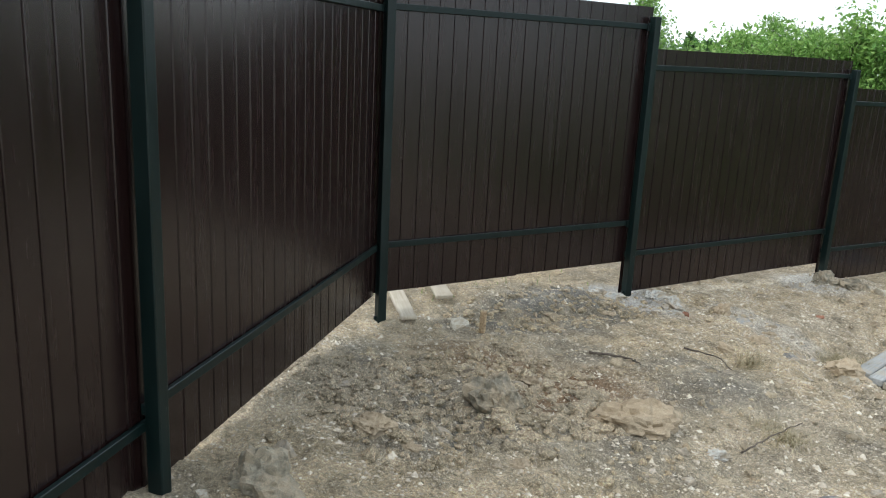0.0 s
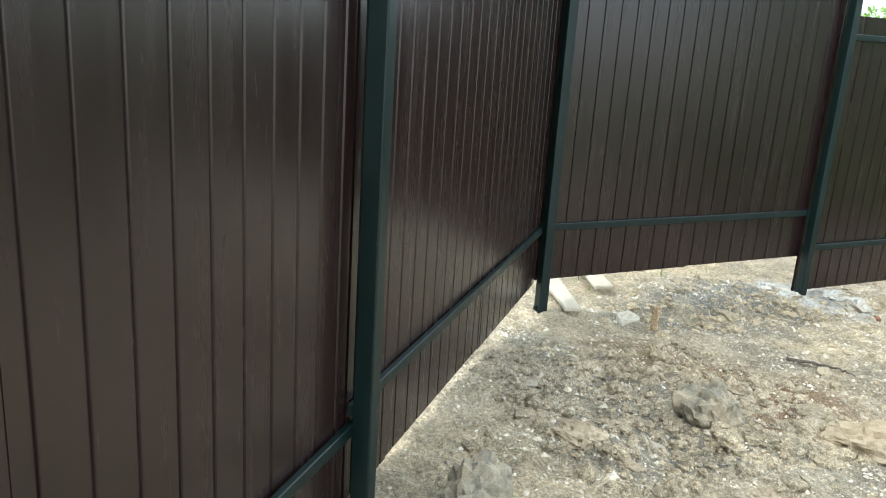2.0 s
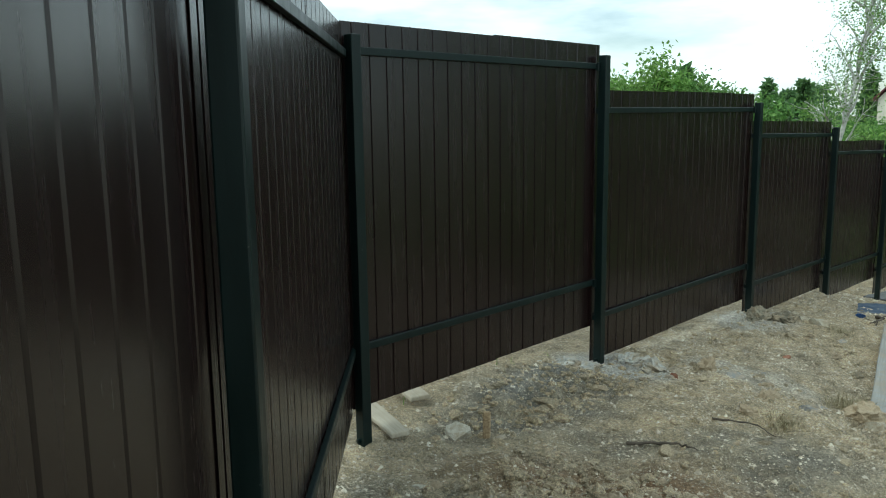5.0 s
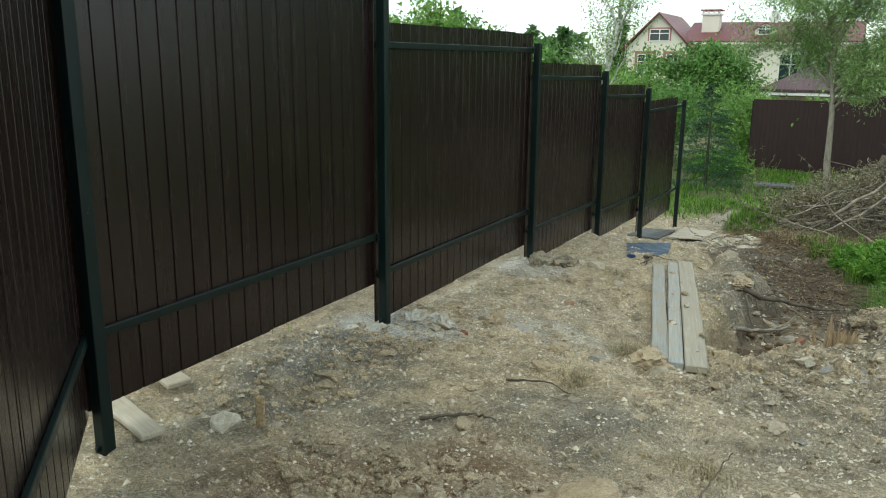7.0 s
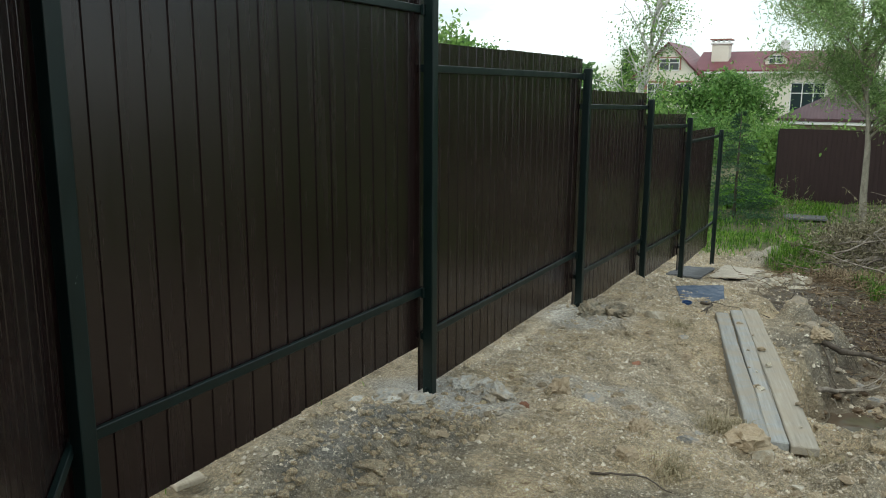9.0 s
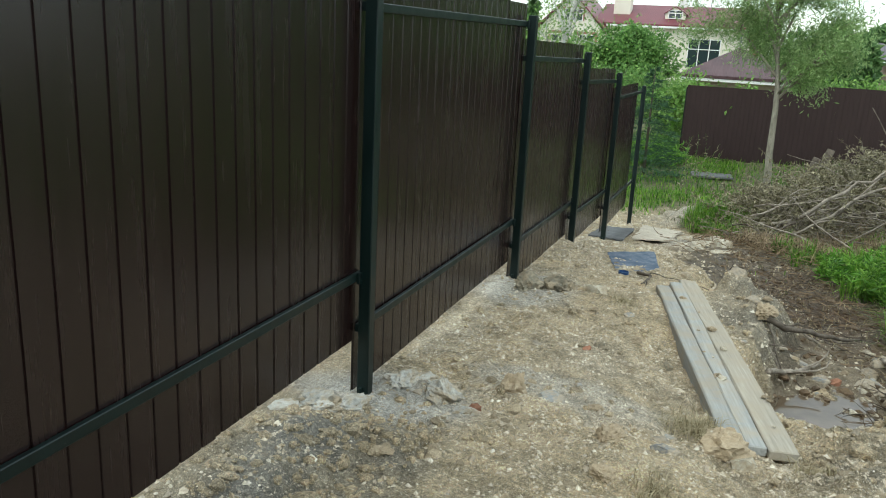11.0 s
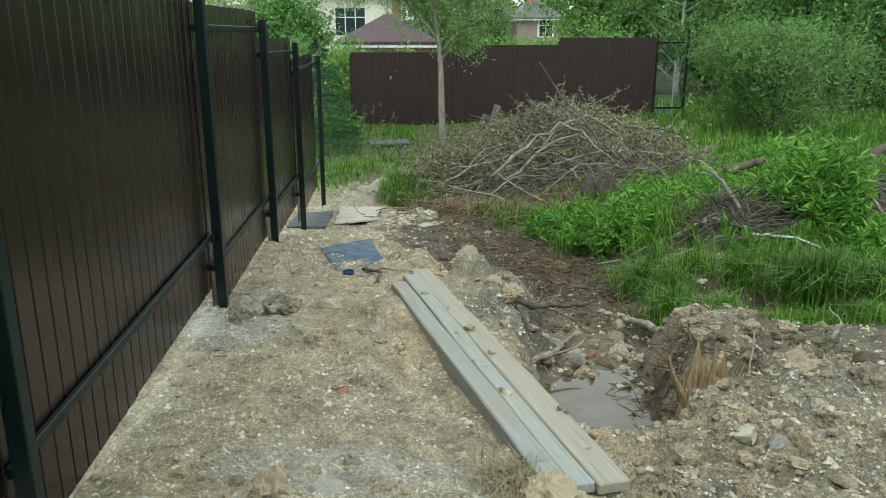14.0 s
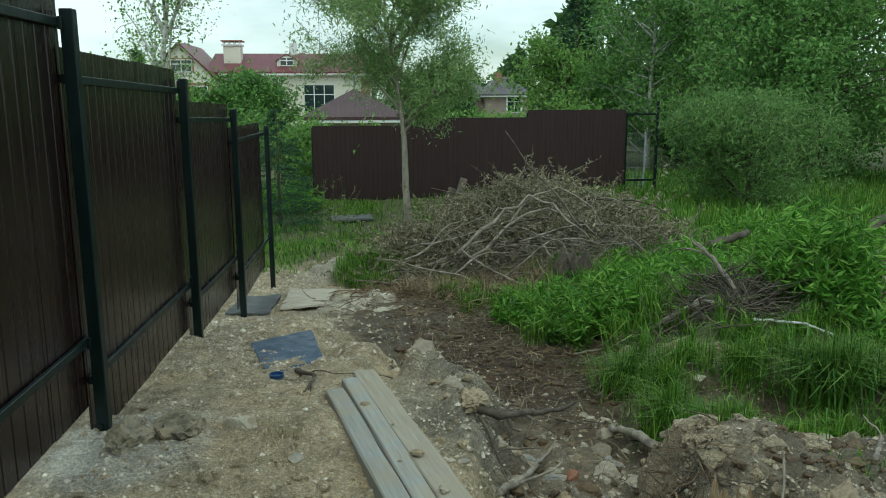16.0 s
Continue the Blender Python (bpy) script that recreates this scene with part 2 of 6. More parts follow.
M = dict(
    sheet=sheet_paint(), old_sheet=old_sheet_paint(), post=post_paint(), ground=ground_material(), water=water_material(), plate=plate_material(),
    plank=wood_material("weathered_grey_wood", (0.22, 0.225, 0.218), (0.36, 0.37, 0.355)), tan_plank=wood_material("weathered_tan_wood", (0.24, 0.22, 0.18), (0.40, 0.37, 0.31)),
    pale_wood=wood_material("pale_new_wood", (0.30, 0.26, 0.19), (0.50, 0.45, 0.36)),
    slab=grainy("dusty_board", (0.33, 0.29, 0.23), (0.47, 0.43, 0.36), 6, 0.9, 0.2, vary="object"),
    dark_slab=grainy("grey_damp_board", (0.075, 0.078, 0.08), (0.15, 0.152, 0.155), 6, 0.7, 0.2, vary="object"),
    stone=grainy("mixed_limestone", (0.20, 0.175, 0.14), (0.42, 0.38, 0.31), 9, 0.9, 0.5, 70, vary="object", dusty=3.2),
    clod=grainy("dried_soil_lumps", (0.20, 0.158, 0.105), (0.44, 0.365, 0.255), 14, 0.95, 0.7, 70),
    ground_lump=grainy("crumbled_sandy_soil", (0.20, 0.160, 0.104), (0.50, 0.42, 0.295), 11, 0.95, 0.7, 70, vary="object"),
    mud_clod=grainy("wet_mud_lumps", (0.042, 0.028, 0.016), (0.15, 0.104, 0.062), 14, 0.6, 0.7, 70),
    pebble=grainy("mixed_pebbles", (0.24, 0.195, 0.138), (0.64, 0.575, 0.46), 12, 0.9, 0.3, 90),
    rubble=grainy("mixed_broken_stone", (0.22, 0.185, 0.135), (0.52, 0.465, 0.37), 10, 0.9, 0.5, 80),
    white_chip=grainy("pale_limestone_chips", (0.34, 0.295, 0.225), (0.68, 0.62, 0.52), 12, 0.9, 0.3, 90),
    white_stone=grainy("pale_limestone", (0.42, 0.39, 0.31), (0.62, 0.59, 0.50), 9, 0.9, 0.5, 70, vary="object", dusty=3.2),
    blue_stone=grainy("blue_grey_slate", (0.15, 0.155, 0.152), (0.27, 0.278, 0.272), 9, 0.7, 0.3, 70, vary="object", dusty=3.2),
    brick=grainy("broken_red_brick", (0.22, 0.100, 0.062), (0.33, 0.175, 0.115), 14, 0.9, 0.4, 80, vary="object"),
    tan_rock=grainy("tan_clay_rock", (0.25, 0.195, 0.128), (0.42, 0.345, 0.24), 7, 0.95, 0.6, 60, vary="object", dusty=3.2),
    concrete=grainy("greenish_concrete", (0.15, 0.137, 0.103), (0.30, 0.275, 0.212), 9, 0.95, 0.7, 60, vary="object", dusty=3.2),
    pale_concrete=grainy("pale_spilled_concrete", (0.33, 0.33, 0.305), (0.55, 0.55, 0.51), 9, 0.95, 0.6, 60, vary="object", dusty=2.2),
    pale_bark=grainy("smooth_grey_bark", (0.16, 0.145, 0.115), (0.34, 0.31, 0.25), 8, 0.9, 0.4, 60, stretch=(1, 1, 0.4)),
    bark=grainy("grey_brown_bark", (0.046, 0.037, 0.029), (0.14, 0.118, 0.094), 10, 0.9, 0.6, 70, stretch=(1, 1, 1)),
    dead_wood=grainy("dry_dead_wood", (0.085, 0.071, 0.056), (0.36, 0.32, 0.265), 10, 0.9, 0.5, 70),
    rot_wood=grainy("rotten_stump_wood", (0.17, 0.110, 0.060), (0.55, 0.42, 0.26), 6, 0.95, 0.7, 40, stretch=(10, 10, 1), vary="object"),
    brown_twig=grainy("damp_brown_twigs", (0.085, 0.056, 0.034), (0.29, 0.215, 0.135), 10, 0.9, 0.4, 70),
    birch=grainy("white_birch_bark", (0.30, 0.29, 0.27), (0.66, 0.65, 0.62), 5, 0.8, 0.3, 30, stretch=(1, 1, 3), vary="object"),
    grass=leafy("green_grass", (0.048, 0.120, 0.014), (0.115, 0.255, 0.029), (0.260, 0.405, 0.068)),
    reed=leafy("deep_green_sedge", (0.044, 0.110, 0.018), (0.105, 0.225, 0.034), (0.220, 0.340, 0.070)),
    shoot=leafy("lance_leaf_shoots", (0.050, 0.140, 0.018), (0.135, 0.320, 0.036), (0.300, 0.510, 0.100)),
    straw=leafy("dry_straw", (0.22, 0.18, 0.10), (0.34, 0.29, 0.18), (0.45, 0.40, 0.27), 0.8, 0.1),
    brown_straw=leafy("withered_brown_grass", (0.085, 0.060, 0.034), (0.205, 0.155, 0.092), (0.38, 0.305, 0.195), 0.8, 0.1),
    dead_leaf=leafy("withered_leaves", (0.10, 0.090, 0.048), (0.22, 0.200, 0.122), (0.40, 0.365, 0.25), 0.8, 0.15),
    leaf=leafy("broad_green_leaves", (0.080, 0.178, 0.044), (0.150, 0.300, 0.075), (0.260, 0.430, 0.125)),
    light_leaf=leafy("light_green_leaves", (0.119, 0.236, 0.051), (0.201, 0.366, 0.085), (0.331, 0.495, 0.142)),
    willow=leafy("grey_green_willow_leaves", (0.160, 0.265, 0.095), (0.270, 0.410, 0.150), (0.430, 0.550, 0.255)),
    bush_leaf=leafy("deep_willow_bush_leaves", (0.095, 0.190, 0.052), (0.165, 0.300, 0.085), (0.290, 0.415, 0.150)),
    needle=leafy("spruce_needles", (0.027, 0.069, 0.033), (0.048, 0.112, 0.053), (0.082, 0.157, 0.075), 0.6, 0.1),
    far_leaf=leafy("distant_foliage", (0.065, 0.134, 0.047), (0.108, 0.205, 0.073), (0.184, 0.302, 0.108)),
    blossom=leafy("cream_blossom", (0.5, 0.48, 0.38), (0.6, 0.57, 0.45), (0.7, 0.68, 0.58), 0.8, 0.2),
    wall=plaster("cream_plaster", (0.72, 0.67, 0.56), (0.80, 0.755, 0.65)),
    wall2=plaster("rosy_brick_plaster", (0.30, 0.23, 0.20), (0.38, 0.30, 0.27)),
    trim=plaster("terracotta_trim", (0.30, 0.14, 0.11), (0.38, 0.19, 0.15)),
    white=plaster("white_frame_paint", (0.74, 0.74, 0.72), (0.82, 0.82, 0.80)),
    roof=roof_material("red_metal_roof", (0.130, 0.030, 0.040), (0.185, 0.050, 0.062)),
    roof2=roof_material("maroon_shingle_roof", (0.060, 0.030, 0.034), (0.092, 0.047, 0.052)),
    roof3=roof_material("grey_brown_roof", (0.085, 0.076, 0.088), (0.125, 0.112, 0.125)),
    glass=Nodes("dark_window_glass").done((0.03, 0.045, 0.05), 0.05, 0, 0.7),
    plastic=Nodes("clear_white_plastic").done((0.62, 0.66, 0.68), 0.2, 0, 0.5),
    blue_plastic=Nodes("blue_plastic").done((0.02, 0.06, 0.16), 0.35, 0, 0.5),
    grey_metal=grainy("galvanised_mesh_metal", (0.17, 0.19, 0.20), (0.30, 0.32, 0.33), 9, 0.5, 0.1, 50, vary="object"),
)


# ---------------------------------------------------------------- mesh helpers
def make_mesh(name, verts, faces, mat, smooth=False):
    me = bpy.data.meshes.new(name)
    verts = np.asarray(verts, dtype=np.float32).reshape(-1, 3)
    if isinstance(faces, np.ndarray):
        k = faces.shape[1]
        me.vertices.add(len(verts))
        me.vertices.foreach_set("co", verts.ravel())
        me.loops.add(faces.size)
        me.loops.foreach_set("vertex_index", faces.astype(np.int32).ravel())
        me.polygons.add(len(faces))
        me.polygons.foreach_set("loop_start", np.arange(0, faces.size, k, dtype=np.int32))
        me.polygons.foreach_set("loop_total", np.full(len(faces), k, dtype=np.int32))
        me.update(calc_edges=True)
    else:
        me.from_pydata([tuple(v) for v in verts.tolist()], [], faces)
        me.update()
    me.polygons.foreach_set("use_smooth", np.full(len(me.polygons), smooth, dtype=bool))
    me.materials.append(mat)
    return me


def part(name, me, parent=None, label="", kind=""):
    ob = new(name, me)
    if parent is not None:
        ob.parent = parent
    return tagged(ob, label, kind=kind)


def thing(name, label, category, at=None, group="", kind=""):
    ob = new(name)
    ob.matrix_world = at or Matrix.Identity(4)
    return tagged(ob, label, category, group, kind)


def box_mesh(name, x0, x1, y0, y1, z0, z1, mat, bevel=0.0):
    bm = bmesh.new()
    bmesh.ops.create_cube(bm, size=1.0)
    for v in bm.verts:
        v.co = Vector((x0 + (v.co.x + 0.5) * (x1 - x0), y0 + (v.co.y + 0.5) * (y1 - y0), z0 + (v.co.z + 0.5) * (z1 - z0)))
    if bevel:
        bmesh.ops.bevel(bm, geom=bm.edges[:], offset=bevel, segments=2, affect="EDGES", profile=0.5)
    me = bpy.data.meshes.new(name)
    bm.to_mesh(me)
    bm.free()
    me.materials.append(mat)
    return me


def joined(name, pieces, mat, smooth=False):
    """One mesh of several (verts, faces) pieces with faces of one size."""
    vs, fs, n = [], [], 0
    for v, f in pieces:
        v = np.asarray(v)
        vs.append(v)
        fs.append(np.asarray(f) + n)
        n += len(v)
    return make_mesh(name, np.concatenate(vs), np.concatenate(fs), mat, smooth)


def tube(points, radii, sides=6):
    """A tapered tube along points, closed to a tip at the far end."""
    p = np.asarray(points, float)
    r = np.broadcast_to(np.asarray(radii, float), (len(p),))
    d = np.gradient(p, axis=0)
    d /= np.linalg.norm(d, axis=1)[:, None] + 1e-9
    ref = np.where(np.abs(d[:, 2:3]) > 0.9, np.array([[1.0, 0, 0]]), np.array([[0, 0, 1.0]]))
    u = np.cross(d, ref)
    u /= np.linalg.norm(u, axis=1)[:, None] + 1e-9
    w = np.cross(d, u)
    a = np.linspace(0, 2 * np.pi, sides, endpoint=False)
    v = p[:, None] + r[:, None, None] * (np.cos(a)[None, :, None] * u[:, None] + np.sin(a)[None, :, None] * w[:, None])
    v = v.reshape(-1, 3)
    f = []
    for i in range(len(p) - 1):
        for j in range(sides):
            k = (j + 1) % sides
            f.append((i * sides + j, i * sides + k, (i + 1) * sides + k, (i + 1) * sides + j))
    n = len(v)
    v = np.concatenate([v, p[:1], p[-1:]])
    for j in range(sides):
        k = (j + 1) % sides
        f.append((n, k, j, n))
        f.append((n + 1, (len(p) - 1) * sides + j, (len(p) - 1) * sides + k, n + 1))
    f = np.array(f)
    tri = f[:, 0] == f[:, 3]
    f2 = f.copy()
    f2[tri, 3] = f[tri, 0]
    return v, np.concatenate([f[~tri][:, [0, 1, 2]], f[~tri][:, [0, 2, 3]], f[tri][:, [0, 1, 2]]])


def wander(rng, start, way, length, steps=7, bend=0.25, droop=0.0):
    """A crooked line of points from start."""
    p, d = [np.array(start, float)], np.array(way, float)
    d /= np.linalg.norm(d)
    for _ in range(steps):
        d = d + rng.normal(0, bend, 3) * 0.5 + np.array([0, 0, -droop])
        d /= np.linalg.norm(d)
        p.append(p[-1] + d * length / steps)
    return np.array(p)


def leaves(pos, way, length, width, rng, fold=0.3):
    """Folded pointed leaves: four corners, two triangles each."""
    n = len(pos)
    way = way / (np.linalg.norm(way, axis=1)[:, None] + 1e-9)
    side = np.cross(way, rng.normal(0, 1, (n, 3)))
    side /= np.linalg.norm(side, axis=1)[:, None] + 1e-9
    up = np.cross(side, way)
    L = np.broadcast_to(length, (n,))[:, None]
    W = np.broadcast_to(width, (n,))[:, None]
    mid = pos + way * L * 0.45
    v = np.stack([pos, mid + side * W * 0.5 + up * W * fold, pos + way * L, mid - side * W * 0.5 + up * W * fold], 1).reshape(-1, 3)
    b = np.arange(n)[:, None] * 4
    f = np.concatenate([b + np.array([[0, 1, 2]]), b + np.array([[0, 2, 3]])], 1).reshape(-1, 3)
    return v, f


def blades(pos, height, width, rng, lean=0.5):
    """Grass blades bent over at the top: five corners, three triangles each."""
    n = len(pos)
    a = rng.uniform(0, 2 * np.pi, n)
    d = np.stack([np.cos(a), np.sin(a), np.zeros(n)], 1)
    s = np.stack([-np.sin(a), np.cos(a), np.zeros(n)], 1)
    H = np.broadcast_to(height, (n,))[:, None]
    W = np.broadcast_to(width, (n,))[:, None]
    k = np.abs(rng.normal(0, lean, n))[:, None]
    up = np.array([[0, 0, 1.0]])
    mid = pos + up * H * 0.62 + d * H * k * 0.30
    tip = pos + up * H * (1.0 - 0.30 * np.clip(k, 0, 1.6)) + d * H * k * 0.95
    v = np.stack([pos - s * W * 0.5, pos + s * W * 0.5, mid + s * W * 0.4, mid - s * W * 0.4, tip], 1).reshape(-1, 3)
    b = np.arange(n)[:, None] * 5
    f = np.concatenate([b + np.array([[0, 1, 2]]), b + np.array([[0, 2, 3]]), b + np.array([[3, 2, 4]])], 1).reshape(-1, 3)
    return v, f


# ---------------------------------------------------------------- the lie of the land
_table = np.random.RandomState(7).rand(256, 256)


def value_noise(x, y, scale, seed=0):
    x, y = np.asarray(x) * scale + 17.3 * seed, np.asarray(y) * scale + 9.1 * seed
    i, j = np.floor(x).astype(int), np.floor(y).astype(int)
    u, v = x - i, y - j
    u, v = u * u * (3 - 2 * u), v * v * (3 - 2 * v)
    T = lambda a, b: _table[a % 256, b % 256]
    return (T(i, j) * (1 - u) + T(i + 1, j) * u) * (1 - v) + (T(i, j + 1) * (1 - u) + T(i + 1, j + 1) * u) * v - 0.5


def step(a, b, x):
    t = np.clip((np.asarray(x, float) - a) / (b - a), 0, 1)
    return t * t * (3 - 2 * t)


def bowl(x, y, cx, cy, rx, ry, inner=0.5, outer=1.2):
    """1 in an ellipse, 0 outside it, with a ragged edge."""
    d = np.hypot((x - cx) / rx, (y - cy) / ry) + 0.5 * value_noise(x, y, 2.3, 3) + 0.25 * value_noise(x, y, 7.0, 4)
    return 1 - step(inner, outer, d)


DITCH = ((-2.20, 6.20, -1.12, 0.40), (-2.08, 6.70, -1.13, 0.44), (-1.95, 7.45, -1.095, 0.46), (-1.74, 8.30, -1.12, 0.50), (-1.95, 9.40, -1.18, 0.92), (-2.15, 10.30, -1.21, 0.95), (-2.50, 11.40, -1.21, 0.75))


def ditch(x, y):
    """How far inside the ditch's banks a place lies (1 on the bed, 0 outside), and the height of the bed beside it."""
    near, bed = np.full(np.shape(x), 9.0), np.zeros(np.shape(x))
    for (ax, ay, az, ar), (bx, by, bz, br) in zip(DITCH, DITCH[1:]):
        dx, dy = bx - ax, by - ay
        t = np.clip(((x - ax) * dx + (y - ay) * dy) / (dx * dx + dy * dy), 0, 1)
        d = np.hypot(x - ax - t * dx, y - ay - t * dy) / (ar + (br - ar) * t)
        bed = np.where(d < near, az + (bz - az) * t, bed)
        near = np.minimum(near, d)
    edge = near + 0.55 * value_noise(x, y, 2.9, 3) + 0.40 * value_noise(x, y, 8.0, 4)
    return 1 - step(0.70, 1.22 + 0.40 * step(6.7, 7.4, y) + 0.3 * step(8.3, 10.0, y), edge), bed


def mud_mask(x, y):
    m = step(0.45, 0.95, ditch(x, y)[0]) * (0.6 + 0.4 * step(7.9, 8.8, y))
    m = np.maximum(m, bowl(x, y, -1.85, 9.5, 0.75, 1.3))
    m = np.maximum(m, bowl(x, y, -2.2, 11.2, 1.0, 1.5) * 0.85)
    m = np.maximum(m, bowl(x, y, -0.85, 7.75, 0.9, 0.7, 0.8, 1.5))
    m = np.maximum(np.maximum(m, bowl(x, y, -0.25, 6.75, 1.3, 0.75) * 0.62), bowl(x, y, -0.15, 9.35, 0.6, 0.7) * 0.9)
    return np.maximum(m, bowl(x, y, -4.2, 19.0, 2.0, 4.5) * 0.35)


def green_mask(x, y):
    edge = np.interp(y, [6.8, 7.6, 8.4, 9.6, 12.0, 13.0, 15.5], [2.6, 0.55, -0.45, -1.15, -2.1, -1.9, 1.6])
    m = step(-0.15, 0.35, x - edge + 0.5 * value_noise(x, y, 1.7, 5) + 0.45 * value_noise(x, y, 4.6, 22)) * step(6.9, 7.7, y)
    m = np.maximum(m, bowl(x, y, -3.05, 14.6, 0.55, 0.9))
    m = np.maximum(m, step(15.5, 18.5, y + 1.5 * value_noise(x, y, 0.6, 6)) * 0.85)
    m = np.maximum(m, bowl(x, y, -3.6, 18.0, 1.7, 2.9) * 0.75)
    return np.maximum(m, step(-6.5, -9.5, x))


def height(x, y):
    x, y = np.asarray(x, float), np.asarray(y, float)
    left = np.interp(y, [-8, 0, 0.6, 1.1, 2, 3, 4.6, 6, 7.3, 8.5, 10, 11.7, 13, 14.5, 18, 24, 70, 400],
                     [0.2, -0.10, -0.185, -0.225, -0.325, -0.46, -0.56, -0.66, -0.76, -0.88, -1.10, -1.47, -1.62, -1.86, -2.0, -2.12, -3.0, -4.5])
    right = np.interp(y, [-8, 0, 4, 5.5, 6.6, 8.5, 10, 12.5, 16, 24, 70, 400],
                      [0.2, -0.1, -0.56, -0.62, -0.79, -1.05, -1.10, -1.36, -1.66, -2.05, -3.0, -4.5])
    w = step(-1.7, -0.5, x)
    z = left * (1 - w) + right * w + 0.0205 * (np.clip(y, -8, 24) - 1.5)
    z = z - 0.10 * bowl(x, y, -2.75, 6.4, 0.65, 1.9, 0.4, 1.4) - 0.07 * bowl(x, y, -2.5, 5.35, 0.28, 0.45)
    z = z + 0.07 * bowl(x, y, -2.98, 2.18, 0.32, 0.22, 0.3, 1.2) - 0.05 * bowl(x, y, -2.78, 2.05, 0.2, 0.3, 0.3, 1.2)
    z = z + 0.06 * bowl(x, y, -1.15, 6.05, 0.55, 0.28) + 0.11 * bowl(x, y, -2.72, 8.35, 0.16, 0.24) + 0.07 * bowl(x, y, -2.52, 7.70, 0.16, 0.45) - 0.10 * bowl(x, y, -2.98, 8.55, 0.14, 0.40) + 0.08 * bowl(x, y, -1.62, 5.55, 0.5, 0.25)
    z = z - 0.28 * bowl(x, y, -1.46, 6.14, 0.15, 0.15) - 0.06 * bowl(x, y, -1.72, 6.28, 0.16, 0.18)
    z = z + 0.34 * bowl(x, y, -3.5, 14.8, 0.65, 0.5, 0.1, 1.3) + 0.10 * bowl(x, y, -3.0, 12.2, 0.6, 0.35) + 0.40 * bowl(x, y, -0.8, 15.6, 2.4, 1.8, 0.0, 1.2)
    z = z + 0.09 * bowl(x, y, -4.55, 9.0, 0.5, 0.5)
    z = z + 0.10 * bowl(x, y, -4.55, 3.65, 0.42, 0.7) + 0.10 * bowl(x, y, 0.5, 9.7, 0.9, 0.7)
    z = z + 0.06 * bowl(x, y, -3.15, 9.2, 0.22, 0.45) + 0.20 * bowl(x, y, 0.15, 9.1, 1.2, 1.4, 0.2, 1.3)
    z = z + (-0.965 - z) * bowl(x, y, -0.80, 7.66, 0.50, 0.38, 0.4, 1.9)
    inside, bed = ditch(x, y)
    z = z + (bed - z) * inside
    near = step(40, 15, np.hypot(x + 2.5, y - 7))
    rough = 0.7 + 0.9 * np.maximum(1.9 * bowl(x, y, -1.7, 6.4, 1.2, 2.0, 0.3, 1.4), bowl(x, y, -3.1, 2.3, 0.5, 0.6)) * (1 - 0.75 * inside)
    z = z + near * (0.09 * value_noise(x, y, 0.8, 1) + 0.055 * rough * value_noise(x, y, 2.6, 2)
                    + rough * (0.042 * value_noise(x, y, 7.5, 8) + 0.030 * value_noise(x, y, 15, 9) + 0.020 * value_noise(x, y, 31, 10)))
    far = step(20, 60, np.hypot(x + 2.5, y - 7))
    return z + far * 0.8 * value_noise(x, y, 0.05, 11)


def on_ground(x, y, lift=0.0):
    return Vector((x, y, float(height(x, y)) + lift))


def spread(lo, hi, step_in, out, n):
    """Even steps from lo to hi, growing outward to +-out."""
    core = np.arange(lo, hi, step_in)
    g = np.geomspace(step_in, out, n)
    return np.concatenate([(lo - np.cumsum(g))[::-1], core, hi + np.cumsum(g)])


